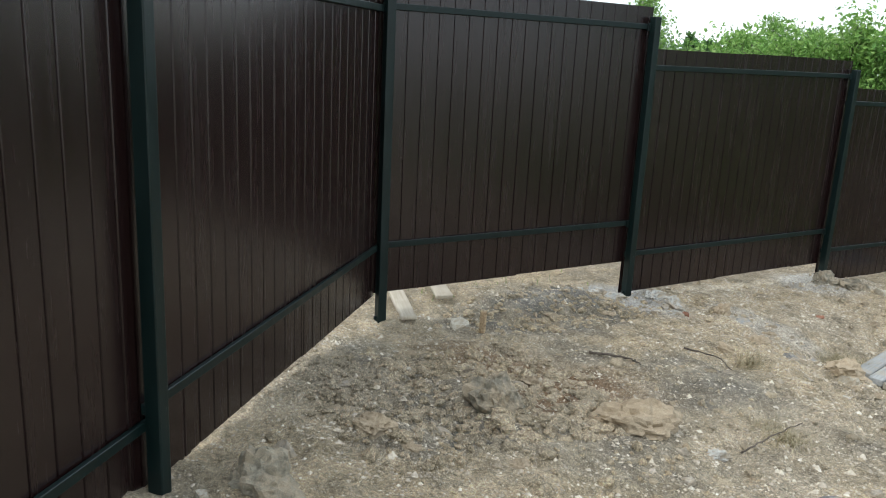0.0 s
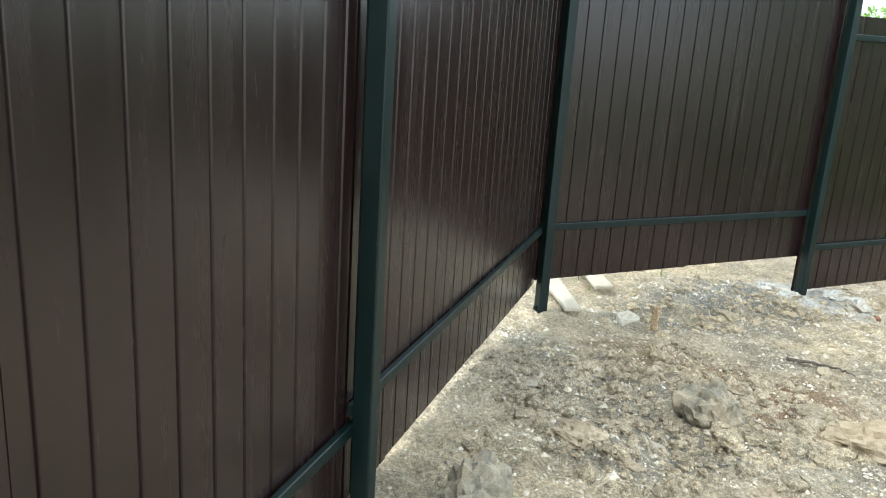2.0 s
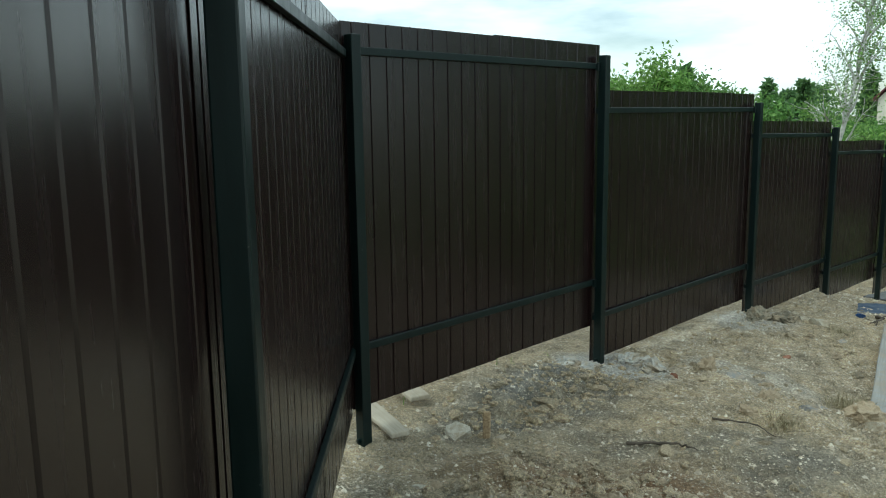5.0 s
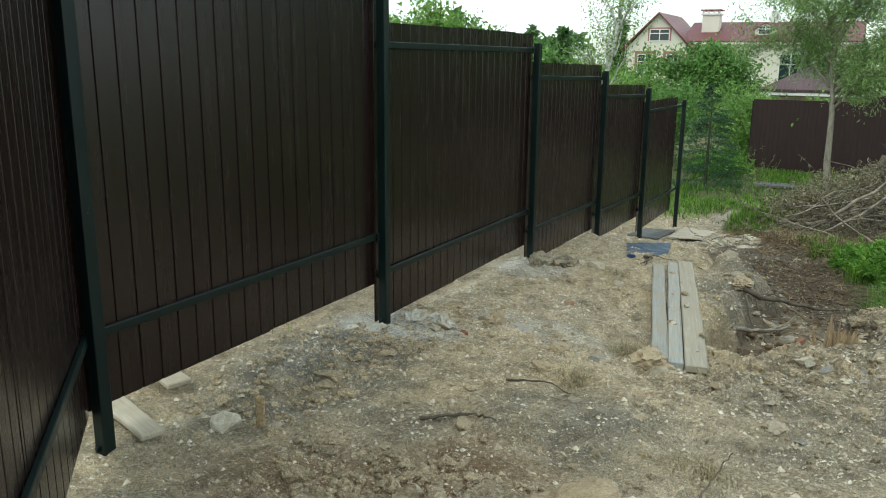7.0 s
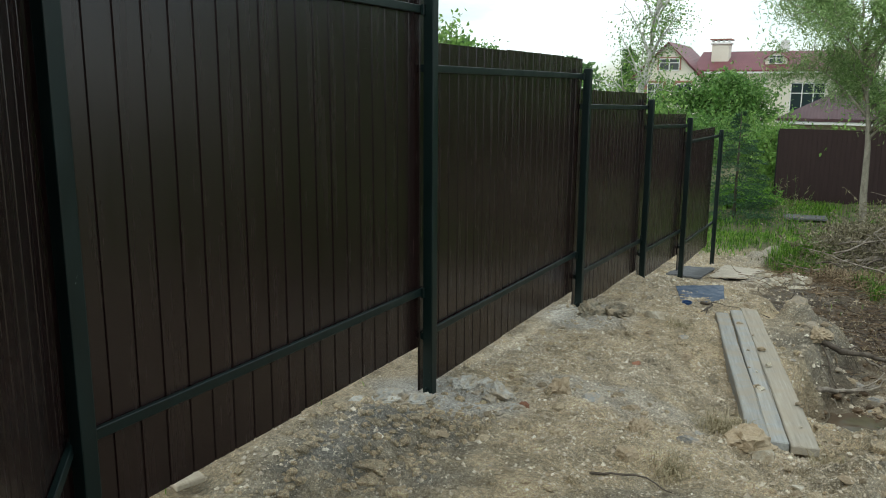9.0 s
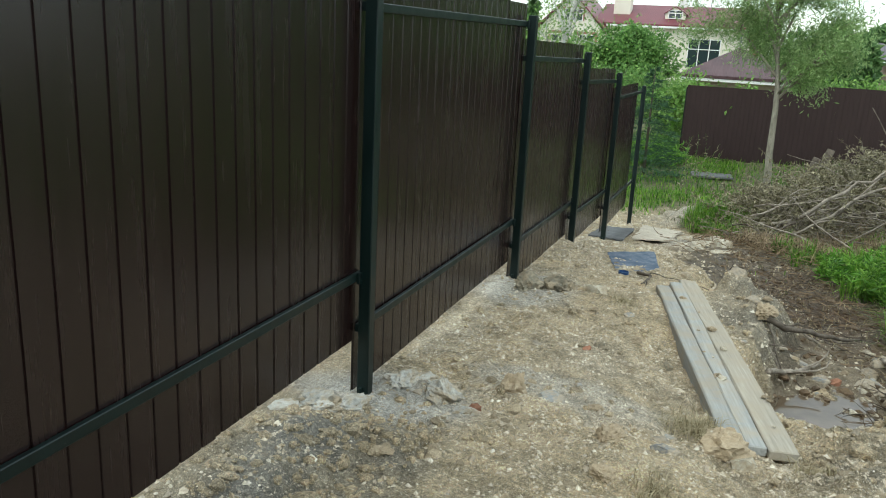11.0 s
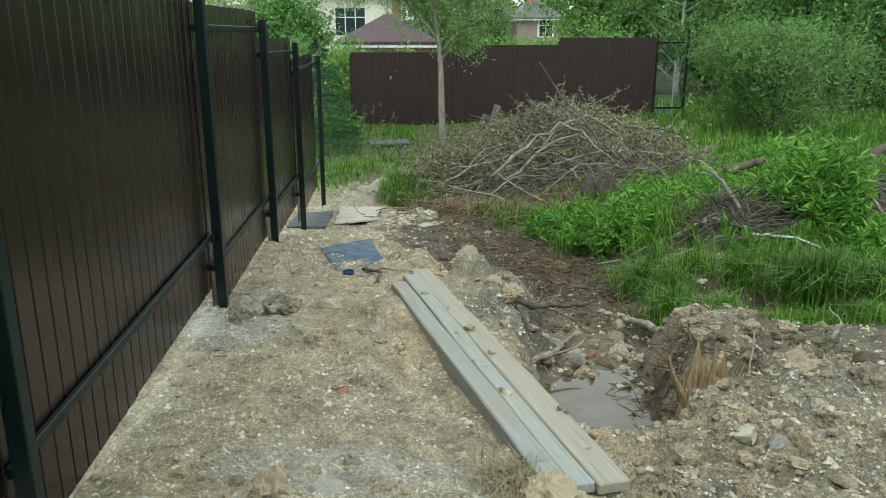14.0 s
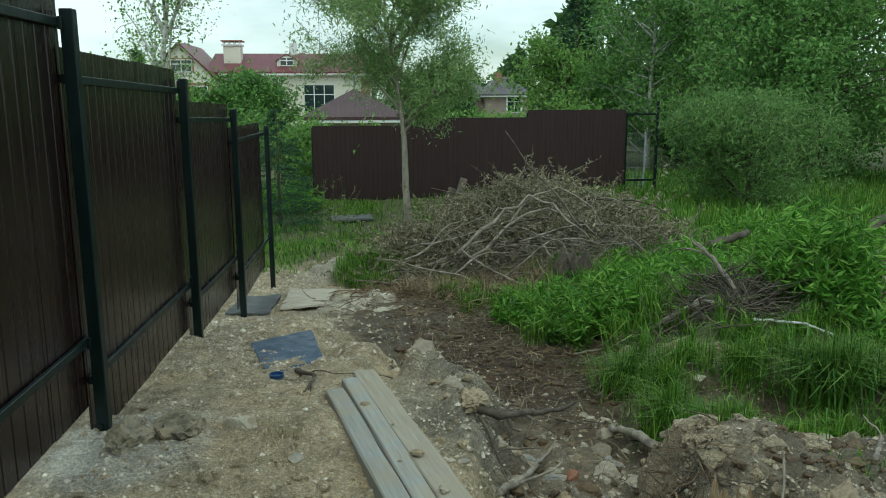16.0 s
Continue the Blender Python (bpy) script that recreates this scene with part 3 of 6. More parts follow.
gx, gy = spread(-6.0, 2.4, 0.032, 140, 60), spread(-0.6, 14.5, 0.032, 140, 60)
GX, GY = np.meshgrid(gx, gy)
gz = height(GX, GY)
nx, ny = len(gx), len(gy)
gi = (np.arange(ny - 1)[:, None] * nx + np.arange(nx - 1)[None, :]).ravel()
ground_me = make_mesh("ground", np.stack([GX, GY, gz], -1).reshape(-1, 3), np.stack([gi, gi + 1, gi + nx + 1, gi + nx], 1), M["ground"], True)
green = green_mask(GX, GY)
masks = dict(
    mud=mud_mask(GX, GY), green=green * 0.9,
    red=np.maximum.reduce([bowl(GX, GY, -3.35, 2.65, 0.6, 0.40, 0.1, 1.4) * 0.8, bowl(GX, GY, -2.95, 2.75, 0.45, 0.5, 0.1, 1.4) * 0.9, bowl(GX, GY, -1.80, 9.6, 0.9, 1.5), bowl(GX, GY, -1.9, 10.0, 0.9, 1.6) * 0.7]),
    grey=np.clip(np.maximum.reduce([bowl(GX, GY, -3.05, 2.15, 0.45, 0.35), bowl(GX, GY, -2.75, 1.95, 0.3, 0.5), bowl(GX, GY, -3.5, 2.05, 0.5, 0.3) * 0.7, bowl(GX, GY, -2.75, 3.75, 0.45, 0.5) * 0.8, bowl(GX, GY, -3.5, 3.3, 0.35, 0.3) * 0.6, bowl(GX, GY, -4.2, 3.6, 0.5, 1.0), bowl(GX, GY, -1.6, 4.6, 0.8, 0.9) * 0.7,
                                    bowl(GX, GY, -2.2, 2.6, 0.4, 0.6) * 0.7, bowl(GX, GY, -1.2, 5.9, 1.1, 0.8) * 0.65, bowl(GX, GY, -0.3, 6.6, 1.2, 0.8) * 0.9, bowl(GX, GY, -2.5, 7.9, 0.4, 1.2) * 0.8]), 0, 1),
    pale=np.maximum.reduce([bowl(GX, GY, -4.28, 4.66, 0.42, 0.34), bowl(GX, GY, -3.5, 5.2, 0.6, 0.25) * 0.6, bowl(GX, GY, -4.32, 3.9, 0.12, 0.8) * 0.2, bowl(GX, GY, -4.25, 7.0, 0.4, 0.5) * 0.8, bowl(GX, GY, -3.5, 14.8, 0.7, 0.6) * 0.6,
                            bowl(GX, GY, -4.35, 6.0, 0.2, 1.0) * 0.2, bowl(GX, GY, -3.2, 12.1, 0.7, 0.4) * 0.6]))
for key, val in masks.items():
    at = ground_me.attributes.new(key, "FLOAT", "POINT")
    at.data.foreach_set("value", val.astype(np.float32).ravel())
ground = part("ground", ground_me, None, "trodden sandy building-site ground with gravel and mud", "structure")
ground["category"] = "ground"


# ---------------------------------------------------------------- the near fence
PITCH, DEEP, THIN = 0.115, 0.0055, 0.0012


def profiled_sheet(name, u0, u1, z_top, z_bottom, slope, back=-0.058, mat=None):
    """A trapezoid-ribbed steel sheet from u0 to u1; u runs along the fence, its face looks to -v."""
    us, vs = [u0], [back]
    k = math.floor(u0 / PITCH)
    while True:
        base = k * PITCH
        for du, dv in ((0.0, 0.0), (0.1015, 0.0), (0.1045, -DEEP), (0.1120, -DEEP)):
            u = base + du
            if u0 + 0.002 < u < u1 - 0.002:
                us.append(u)
                vs.append(back + dv)
        k += 1
        if base > u1:
            break
    vs[0] = vs[1] if len(vs) > 1 else back
    us.append(u1)
    vs.append(vs[-1])
    us, vs = np.array(us), np.array(vs)
    n = len(us)
    v = []
    for off in (0.0, -THIN):
        for zz in (z_bottom, z_top):
            v.append(np.stack([us, vs + off, zz - slope * (us - u0)], 1))
    v = np.concatenate(v)
    f = []
    for i in range(n - 1):
        a, b, c, d = i, n + i, 2 * n + i, 3 * n + i
        f += [(a, a + 1, b + 1, b), (c, d, d + 1, c + 1), (b, b + 1, d + 1, d), (a, c, c + 1, a + 1)]
    f += [(0, n, 3 * n, 2 * n), (n - 1, 3 * n - 1, 4 * n - 1, 2 * n - 1)]
    return make_mesh(name, v, np.array(f), mat or M["sheet"])


def rail_mesh(u0, u1, z, slope, tall=0.04, deep=0.022, back=-0.052):
    v, q = [], []
    for u, zz in ((u0, z), (u1, z - slope * (u1 - u0))):
        for dv, dz in ((0, 0), (deep, 0), (deep, tall), (0, tall)):
            v.append((u, back + dv, zz + dz))
    q = [(0, 1, 5, 4), (1, 2, 6, 5), (2, 3, 7, 6), (3, 0, 4, 7), (0, 3, 2, 1), (4, 5, 6, 7)]
    bm = bmesh.new()
    bv = [bm.verts.new(p) for p in v]
    for a in q:
        bm.faces.new([bv[i] for i in a])
    bmesh.ops.recalc_face_normals(bm, faces=bm.faces[:])
    bmesh.ops.bevel(bm, geom=bm.edges[:], offset=0.003, segments=1, affect="EDGES")
    me = bpy.data.meshes.new("rail")
    bm.to_mesh(me)
    bm.free()
    me.materials.append(M["post"])
    return me


def build_bay(fence, m, u0, u1, top, bottom, slope, splits, top_rail=0.14, low_rail=0.33, gap=-0.035, far_gap=-0.02, base=-0.054):
    """Sheets and two rails between posts at u0 and u1, in the run's own frame m."""
    cuts = [u0 + gap] + splits + [u1 - far_gap]
    for i in range(len(cuts) - 1):
        lift = 0.006 * (i % 2)
        ob = part("profiled_sheet", profiled_sheet("profiled_sheet", cuts[i], cuts[i + 1] + (0.02 if i < len(cuts) - 2 else 0), top + lift - slope * (cuts[i] - u0),
                                                   bottom + lift - slope * (cuts[i] - u0), slope, base - 0.0016 * (i % 2)), fence)
        ob.matrix_world = m
    for z in (top - top_rail - 0.02, bottom + low_rail - 0.02):
        ob = part("rail", rail_mesh(u0 - 0.02, u1 + 0.02, z, slope), fence, "dark green tube rail")
        ob.matrix_world = m
        ears = part("bracket", box_mesh("bracket", u1 - 0.055, u1 - 0.030, -0.032, -0.012, z - 0.012, z + 0.045, M["post"], 0.004), ob, "small welded lug")
        ears.matrix_world = m


def post(fence, m, u, top, bottom, w=0.060):
    ob = part("post", box_mesh("post", u - w / 2, u + w / 2, -w / 2, w / 2, bottom, top, M["post"], 0.005), fence, "dark green square steel post")
    ob.matrix_world = m
    lug = part("lug", box_mesh("lug", u - w / 2 - 0.016, u - w / 2 + 0.002, -0.012, 0.004, bottom + 0.26, bottom + 0.285, M["post"], 0.003), ob)
    lug.matrix_world = m


fence = thing("metal_fence", "dark brown ribbed sheet-metal fence on dark green steel posts, stepping downhill", "fence")
FX = -4.385
run_b = Matrix(((0, 1, 0, FX), (1, 0, 0, 0), (0, 0, 1, 0), (0, 0, 0, 1)))
POST_U = (2.37, 4.615, 7.25, 9.41, 11.50, 13.95)
POST_TOP = (1.720, 1.720, 1.410, 1.145, 0.895, 0.640)
BAY_TOP = (1.787, 1.489, 1.245, 0.994, 0.712)
BAY_LOW = (-0.200, -0.463, -0.662, -0.855, -1.135)
SLOPE = (0.0, 0.0, 0.020, 0.030, 0.012)
for u, zt in zip(POST_U, POST_TOP):
    post(fence, run_b, u, zt, float(height(FX, u)) - 0.25)
for i in range(5):
    u0, u1 = POST_U[i], POST_U[i + 1]
    far_gap = 0.27 if i == 4 else -0.02
    build_bay(fence, run_b, u0, u1, BAY_TOP[i], BAY_LOW[i], SLOPE[i], [u0 + 1.13] + ([u0 + 2.20] if u1 - u0 > 2.4 and i < 4 else []), far_gap=far_gap, base=-0.054 - 0.004 * (i % 2))
# the run that meets it at the corner post
a_way = Vector((-2.58 - FX, 0.569 - 2.37, 0)).normalized()
a_face = Vector((-a_way.y, a_way.x, 0))
run_a = Matrix(((a_way.x, a_face.x, 0, FX), (a_way.y, a_face.y, 0, 2.37), (0, 0, 1, 0), (0, 0, 0, 1)))
A_POSTS = (0.0, 2.55, 5.07, 7.57)
for u in A_POSTS[1:]:
    g = run_a @ Vector((u, 0, 0))
    post(fence, run_a, u, 1.70, float(height(g.x, g.y)) - 0.25)
for i in range(3):
    u0, u1 = A_POSTS[i], A_POSTS[i + 1]
    build_bay(fence, run_a, u0, u1, 1.770 - (0.0 if i == 0 else 0.06), -0.210 - (0.0 if i == 0 else 0.06), 0.0, [u0 + 1.15, u0 + 2.25], base=-0.054 - 0.004 * (i % 2), gap=-0.01 if i == 0 else -0.035)


# ---------------------------------------------------------------- the fence across the far side
far = thing("far_fence", "dark brown ribbed sheet-metal fence with three stepped sections", "fence")
FY = 24.0
run_f = Matrix(((1, 0, 0, 0), (0, -1, 0, FY), (0, 0, 1, 0), (0, 0, 0, 1)))
SECTIONS = ((-4.52, -1.80, 0.255, -1.80), (-1.80, 1.02, 0.440, -1.75), (1.02, 3.62, 0.630, -1.55))
for u0, u1, zt, zb in SECTIONS:
    n = 3
    for i in range(n):
        a, b = u0 + (u1 - u0) * i / n, u0 + (u1 - u0) * (i + 1) / n
        ob = part("profiled_sheet", profiled_sheet("profiled_sheet", a, b, zt, zb, 0.0, back=0.002 * (i % 2), mat=M["old_sheet"]), far)
        ob.matrix_world = run_f
for u, zt in ((-4.52, 0.2), (-1.80, 0.35), (1.02, 0.55), (3.65, 0.55)):
    ob = part("post", box_mesh("post", u - 0.03, u + 0.03, -0.10, -0.04, -2.5, zt, M["post"], 0.004), far)
    ob.matrix_world = run_f

gate = thing("wire_gate", "dark green pipe gateway with grey mesh leaf beside the fence", "gate")
part("gate_post", box_mesh("gate_post", 4.42, 4.49, FY - 0.06, FY, -2.0, 0.84, M["post"], 0.004), gate)
part("top_bar", box_mesh("top_bar", 3.64, 4.42, FY - 0.05, FY - 0.01, 0.48, 0.53, M["post"], 0.004), gate)
part("low_bar", box_mesh("low_bar", 3.64, 4.42, FY - 0.05, FY - 0.01, -1.24, -1.19, M["post"], 0.004), gate)
part("leaf_post", box_mesh("leaf_post", 4.18, 4.22, FY + 0.10, FY + 0.14, -1.9, 0.05, M["grey_metal"], 0.004), gate, "pale grey pipe")
wires = [tube([(3.70 + 0.05 * k, FY + 0.12, -1.5), (3.70 + 0.05 * k, FY + 0.12, 0.0)], 0.004, 4) for k in range(10)]
wires += [tube([(3.67, FY + 0.12, -1.5 + 0.15 * k), (4.20, FY + 0.12, -1.5 + 0.15 * k)], 0.004, 4) for k in range(11)]
part("mesh_leaf", joined("mesh_leaf", wires, M["grey_metal"]), gate, "grey welded mesh")


# ---------------------------------------------------------------- stones
def rock_mesh(name, seed, mat, flat=0.6, jag=0.35, detail=3):
    """A broken stone about 1 across, its base cut level at z = 0."""
    bm = bmesh.new()
    bmesh.ops.create_icosphere(bm, subdivisions=detail, radius=0.5)
    off = Vector((seed * 3.1, seed * 1.7, seed * 5.3))
    rng = np.random.RandomState(700 + seed)
    cuts = [(Vector(rng.normal(0, 1, 3)).normalized(), rng.uniform(0.24, 0.40) + (0.11 if jag > 0.5 else 0)) for _ in range(9)]
    for v in bm.verts:
        d = v.co.normalized()
        v.co = d * 0.5 * (1 + jag * noise.noise(d * 1.3 + off))
        for way, far in cuts:
            over = v.co.dot(way) - far
            if over > 0:
                v.co -= way * over
        v.co *= 1.12 * (1 + 0.26 * jag * noise.noise(v.co * 8 + off) + 0.30 * jag * noise.noise(v.co * 19 + off) + 0.18 * jag * noise.noise(v.co * 37 + off))
        v.co.z *= flat
        v.co.z = max(v.co.z, -0.22 * flat)
    me = bpy.data.meshes.new(name)
    bm.to_mesh(me)
    bm.free()
    me.materials.append(mat)
    return me


def lay_stone(name, me, x, y, size, turn, label, category="stone", group="", sink=0.13, tilt=0.0):
    ob = part(name, me)
    s = size if isinstance(size, tuple) else (size, size, size)
    ob.matrix_world = Matrix.Translation(on_ground(x, y, 0.10 * s[2] - sink * s[2])) @ Euler((radians(tilt), 0, radians(turn))).to_matrix().to_4x4() @ Matrix.Diagonal((*s, 1))
    return tagged(ob, label, category, group)


srng = np.random.RandomState(21)
kinds = {k: [rock_mesh("stone", 10 * i + j, M[k], fl, *((0.62, 4) if k in ("pale_concrete", "concrete", "tan_rock") else (0.4, 3))) for j in range(4)] for i, (k, fl) in enumerate(
    (("stone", 0.75), ("white_stone", 0.75), ("blue_stone", 0.6), ("tan_rock", 0.75), ("concrete", 0.85), ("brick", 0.7), ("pale_concrete", 0.65)))}
LABELS = dict(stone="small grey-beige limestone lying on trodden soil", white_stone="pale broken limestone lying on the soil", blue_stone="blue-grey flat slate fragment on the ground",
              tan_rock="tan clay lump on the gravelly ground", concrete="greenish grey lump of old concrete", brick="broken red brick fragment on the ground", pale_concrete="pale spilled concrete lump")
# stones that stand out
NAMED = [("concrete", -2.82, 2.24, (0.27, 0.24, 0.21), 20), ("tan_rock", -2.46, 2.83, (0.40, 0.22, 0.20), 38), ("concrete", -2.47, 0.92, (0.24, 0.19, 0.16), 60),
         ("stone", -2.72, 1.10, (0.13, 0.11, 0.12), 10), ("white_stone", -2.50, 0.70, (0.08, 0.06, 0.07), 10), ("tan_rock", -2.85, 1.55, (0.20, 0.15, 0.10), 15),
         ("pale_concrete", -4.52, 4.42, (0.20, 0.16, 0.13), 30), ("pale_concrete", -4.36, 4.46, (0.20, 0.13, 0.09), 70), ("pale_concrete", -4.28, 4.82, (0.17, 0.13, 0.10), 80), ("pale_concrete", -4.62, 4.28, (0.17, 0.12, 0.08), 10),
         ("pale_concrete", -4.44, 4.33, (0.12, 0.08, 0.06), 15), ("pale_concrete", -4.04, 4.80, (0.22, 0.14, 0.13), -35), ("pale_concrete", -3.88, 4.66, (0.10, 0.07, 0.06), 20), ("pale_concrete", -4.18, 4.92, (0.12, 0.10, 0.06), 60),
         ("white_stone", -4.19, 2.87, (0.19, 0.14, 0.13), 20), ("blue_stone", -3.55, 5.02, (0.20, 0.12, 0.09), 50), ("tan_rock", -3.75, 5.00, (0.13, 0.11, 0.11), 5),
         ("brick", -3.86, 4.72, (0.085, 0.07, 0.07), 30), ("brick", -3.55, 6.00, (0.065, 0.045, 0.045), 60), ("white_stone", -2.62, 4.95, (0.16, 0.14, 0.12), 0),
         ("white_stone", -2.75, 5.05, (0.13, 0.12, 0.10), 70), ("blue_stone", -2.95, 4.80, (0.15, 0.11, 0.08), 20), ("blue_stone", -1.69, 5.31, (0.12, 0.085, 0.075), 10),
         ("white_stone", -1.83, 5.36, (0.15, 0.10, 0.07), 40), ("blue_stone", -1.51, 5.22, (0.085, 0.06, 0.04), 70), ("blue_stone", -1.49, 5.36, (0.10, 0.07, 0.04), 20), ("white_stone", -1.60, 5.62, (0.045, 0.04, 0.04), 0), ("white_stone", -1.20, 5.75, (0.07, 0.06, 0.07), 10),
         ("white_stone", -1.64, 8.27, (0.11, 0.07, 0.08), 15), ("blue_stone", -2.06, 7.42, (0.15, 0.11, 0.08), 30), ("blue_stone", -2.08, 6.62, (0.17, 0.13, 0.12), 110), ("blue_stone", -2.06, 6.86, (0.19, 0.15, 0.15), 110),
         ("blue_stone", -2.22, 6.38, (0.15, 0.11, 0.10), 10), ("brick", -1.97, 7.45, (0.10, 0.08, 0.07), 40), ("white_stone", -1.79, 7.40, (0.13, 0.08, 0.07), 60),
         ("blue_stone", -2.18, 7.60, (0.13, 0.09, 0.09), 100), ("stone", -2.30, 7.30, (0.14, 0.11, 0.09), 20), ("stone", -1.75, 7.45, (0.17, 0.14, 0.12), 80),
         ("stone", -1.72, 7.75, (0.14, 0.12, 0.11), 50), ("stone", -1.62, 7.95, (0.13, 0.12, 0.11), 10), ("brick", -0.85, 6.03, (0.12, 0.08, 0.06), 30),
         ("white_stone", -2.92, 12.00, (0.24, 0.14, 0.30), 20), ("white_stone", -3.20, 11.90, (0.34, 0.22, 0.16), 40), ("white_stone", -3.42, 12.15, (0.30, 0.22, 0.15), 0),
         ("white_stone", -3.05, 12.35, (0.28, 0.20, 0.14), 60), ("white_stone", -3.30, 11.60, (0.22, 0.15, 0.12), 80), ("white_stone", -2.95, 11.55, (0.30, 0.12, 0.07), 10),
         ("white_stone", -3.62, 12.40, (0.24, 0.18, 0.13), 30), ("white_stone", -3.12, 12.05, (0.20, 0.13, 0.12), 35), ("white_stone", -3.28, 12.22, (0.16, 0.12, 0.10), 80), ("white_stone", -3.02, 12.18, (0.14, 0.10, 0.09), 15), ("white_stone", -3.40, 11.85, (0.17, 0.12, 0.10), 120), ("white_stone", -3.52, 12.30, (0.15, 0.11, 0.09), 60), ("white_stone", -3.15, 11.75, (0.13, 0.09, 0.07), 10), ("white_stone", -2.75, 11.70, (0.28, 0.10, 0.05), 170), ("white_stone", -3.36, 12.45, (0.18, 0.13, 0.11), 100), ("concrete", -3.98, 7.20, (0.26, 0.20, 0.14), 20), ("white_stone", -3.72, 7.20, (0.16, 0.14, 0.16), 50),
         ("concrete", -4.22, 7.05, (0.20, 0.16, 0.12), 70), ("tan_rock", -3.20, 4.75, (0.15, 0.11, 0.08), 60), ("stone", -2.72, 8.46, (0.20, 0.17, 0.17), 15),
         ("stone", -2.58, 7.95, (0.16, 0.12, 0.10), 75), ("tan_rock", -2.72, 5.02, (0.24, 0.20, 0.15), 35), ("white_stone", -1.35, 4.35, (0.22, 0.18, 0.16), 35),
         ("blue_stone", -1.75, 4.10, (0.09, 0.06, 0.06), 30), ("blue_stone", -1.60, 3.25, (0.20, 0.10, 0.10), 50), ("pale_concrete", -2.12, 3.05, (0.11, 0.06, 0.07), 60),
         ("tan_rock", -2.50, 7.66, (0.20, 0.16, 0.12), 40), ("tan_rock", -1.30, 6.02, (0.20, 0.15, 0.12), 30), ("concrete", -0.95, 5.95, (0.24, 0.17, 0.14), 10),
         ("tan_rock", -3.05, 2.62, (0.15, 0.11, 0.10), 10), ("white_stone", -3.80, 2.20, (0.12, 0.08, 0.05), 10), ("white_stone", -3.35, 2.00, (0.09, 0.07, 0.05), 50)]
for i, (k, x, y, s, turn) in enumerate(NAMED):
    s = (s[0], s[1], s[2] * 1.5)
    lay_stone("stone", kinds[k][i % 4], x, y, s, turn, LABELS[k], "stone", "loose stones")
# further loose stones strewn about the site
count = 0
while count < 190:
    x, y = srng.uniform(-4.3, -0.6), srng.uniform(0.8, 9.5)
    if count > 95:
        x, y = srng.uniform(-2.6, -0.5), srng.uniform(5.0, 8.6)
    if count > 140:
        x, y = srng.uniform(-2.35, -1.5), srng.uniform(6.9, 8.4)
    if green_mask(x, y) > 0.4 or abs(x + 4.385) < 0.1 or (y < 2.4 and x < -4.385 + (2.6 - y) * 1.05):
        continue
    k = ("stone", "stone", "tan_rock", "white_stone", "stone", "white_stone", "concrete", "blue_stone", "tan_rock", "stone")[srng.randint(10)]
    s = float(np.clip(srng.lognormal(-2.95, 0.35), 0.03, 0.12))
    lay_stone("stone", kinds[k][srng.randint(4)], x, y, (s * srng.uniform(0.8, 1.5), s, s * srng.uniform(0.6, 1.0)), srng.uniform(0, 360), LABELS[k], "stone", "loose stones", 0.12)
    count += 1


def pebble_field(name, n, x0, x1, y0, y1, size, sigma, mat, seed, keep, most=0.06):
    """Thousands of little stones, each a dented octahedron."""
    rng = np.random.RandomState(seed)
    x, y = rng.uniform(x0, x1, n), rng.uniform(y0, y1, n)
    ok = keep(x, y, rng)
    x, y = x[ok], y[ok]
    n = len(x)
    s = np.clip(rng.lognormal(math.log(size), sigma, n), 0.004, most)
    base = np.array([(1, 0, 0), (0.3, 0.95, 0), (-0.8, 0.5, 0), (-0.7, -0.6, 0), (0.35, -0.9, 0), (0.1, 0.1, 0.62), (0, 0, -0.5)])
    f0 = np.array([(0, 1, 5), (1, 2, 5), (2, 3, 5), (3, 4, 5), (4, 0, 5)])
    v = base[None, :6] * (1 + rng.uniform(-0.35, 0.35, (n, 6, 1)))
    a = rng.uniform(0, 2 * np.pi, n)
    c, sn = np.cos(a)[:, None], np.sin(a)[:, None]
    e = rng.uniform(0.6, 1.0, n)[:, None]
    vx, vy = v[:, :, 0] * c - v[:, :, 1] * e * sn, v[:, :, 0] * sn + v[:, :, 1] * e * c
    z = height(x, y)
    out = np.stack([x[:, None] + vx * s[:, None] * 0.5, y[:, None] + vy * s[:, None] * 0.5, z[:, None] + (v[:, :, 2] * 0.62 - 0.06) * s[:, None]], -1)
    f = (np.arange(n)[:, None, None] * 6 + f0[None]).reshape(-1, 3)
    return part(name, make_mesh(name, out.reshape(-1, 3), f, mat), None, "scattered gravel and little stones on the soil", "stuff")


def bare(x, y, rng):
    clump = 0.35 + 0.9 * (value_noise(x, y, 1.6, 12) + 0.5 * value_noise(x, y, 4.5, 13) + 0.35)
    side = x + 4.36 + 1.0 * np.clip(2.4 - y, 0, 9) * 1.03
    return (rng.rand(len(x)) < clump) & (green_mask(x, y) < 0.35) & (side > -1.2) & (mud_mask(x, y) < 1.5 * rng.rand(len(x)) + 0.1)


def dry(x, y, rng):
    return bare(x, y, rng) & (mud_mask(x, y) < 0.3)


def rubble(x, y, rng):
    """Bands of coarser broken stone."""
    m = np.maximum.reduce([bowl(x, y, -2.95, 5.0, 0.55, 0.40), bowl(x, y, -1.7, 5.2, 0.9, 0.5), bowl(x, y, -2.35, 7.4, 0.35, 0.9), bowl(x, y, -1.95, 7.5, 0.4, 0.6), bowl(x, y, -3.2, 11.9, 0.5, 0.4),
                           bowl(x, y, -3.6, 6.6, 0.5, 0.8) * 0.3, bowl(x, y, -4.15, 7.1, 0.3, 0.4) * 0.8, bowl(x, y, -2.5, 2.9, 0.8, 0.5) * 0.3])
    return rng.rand(len(x)) < m


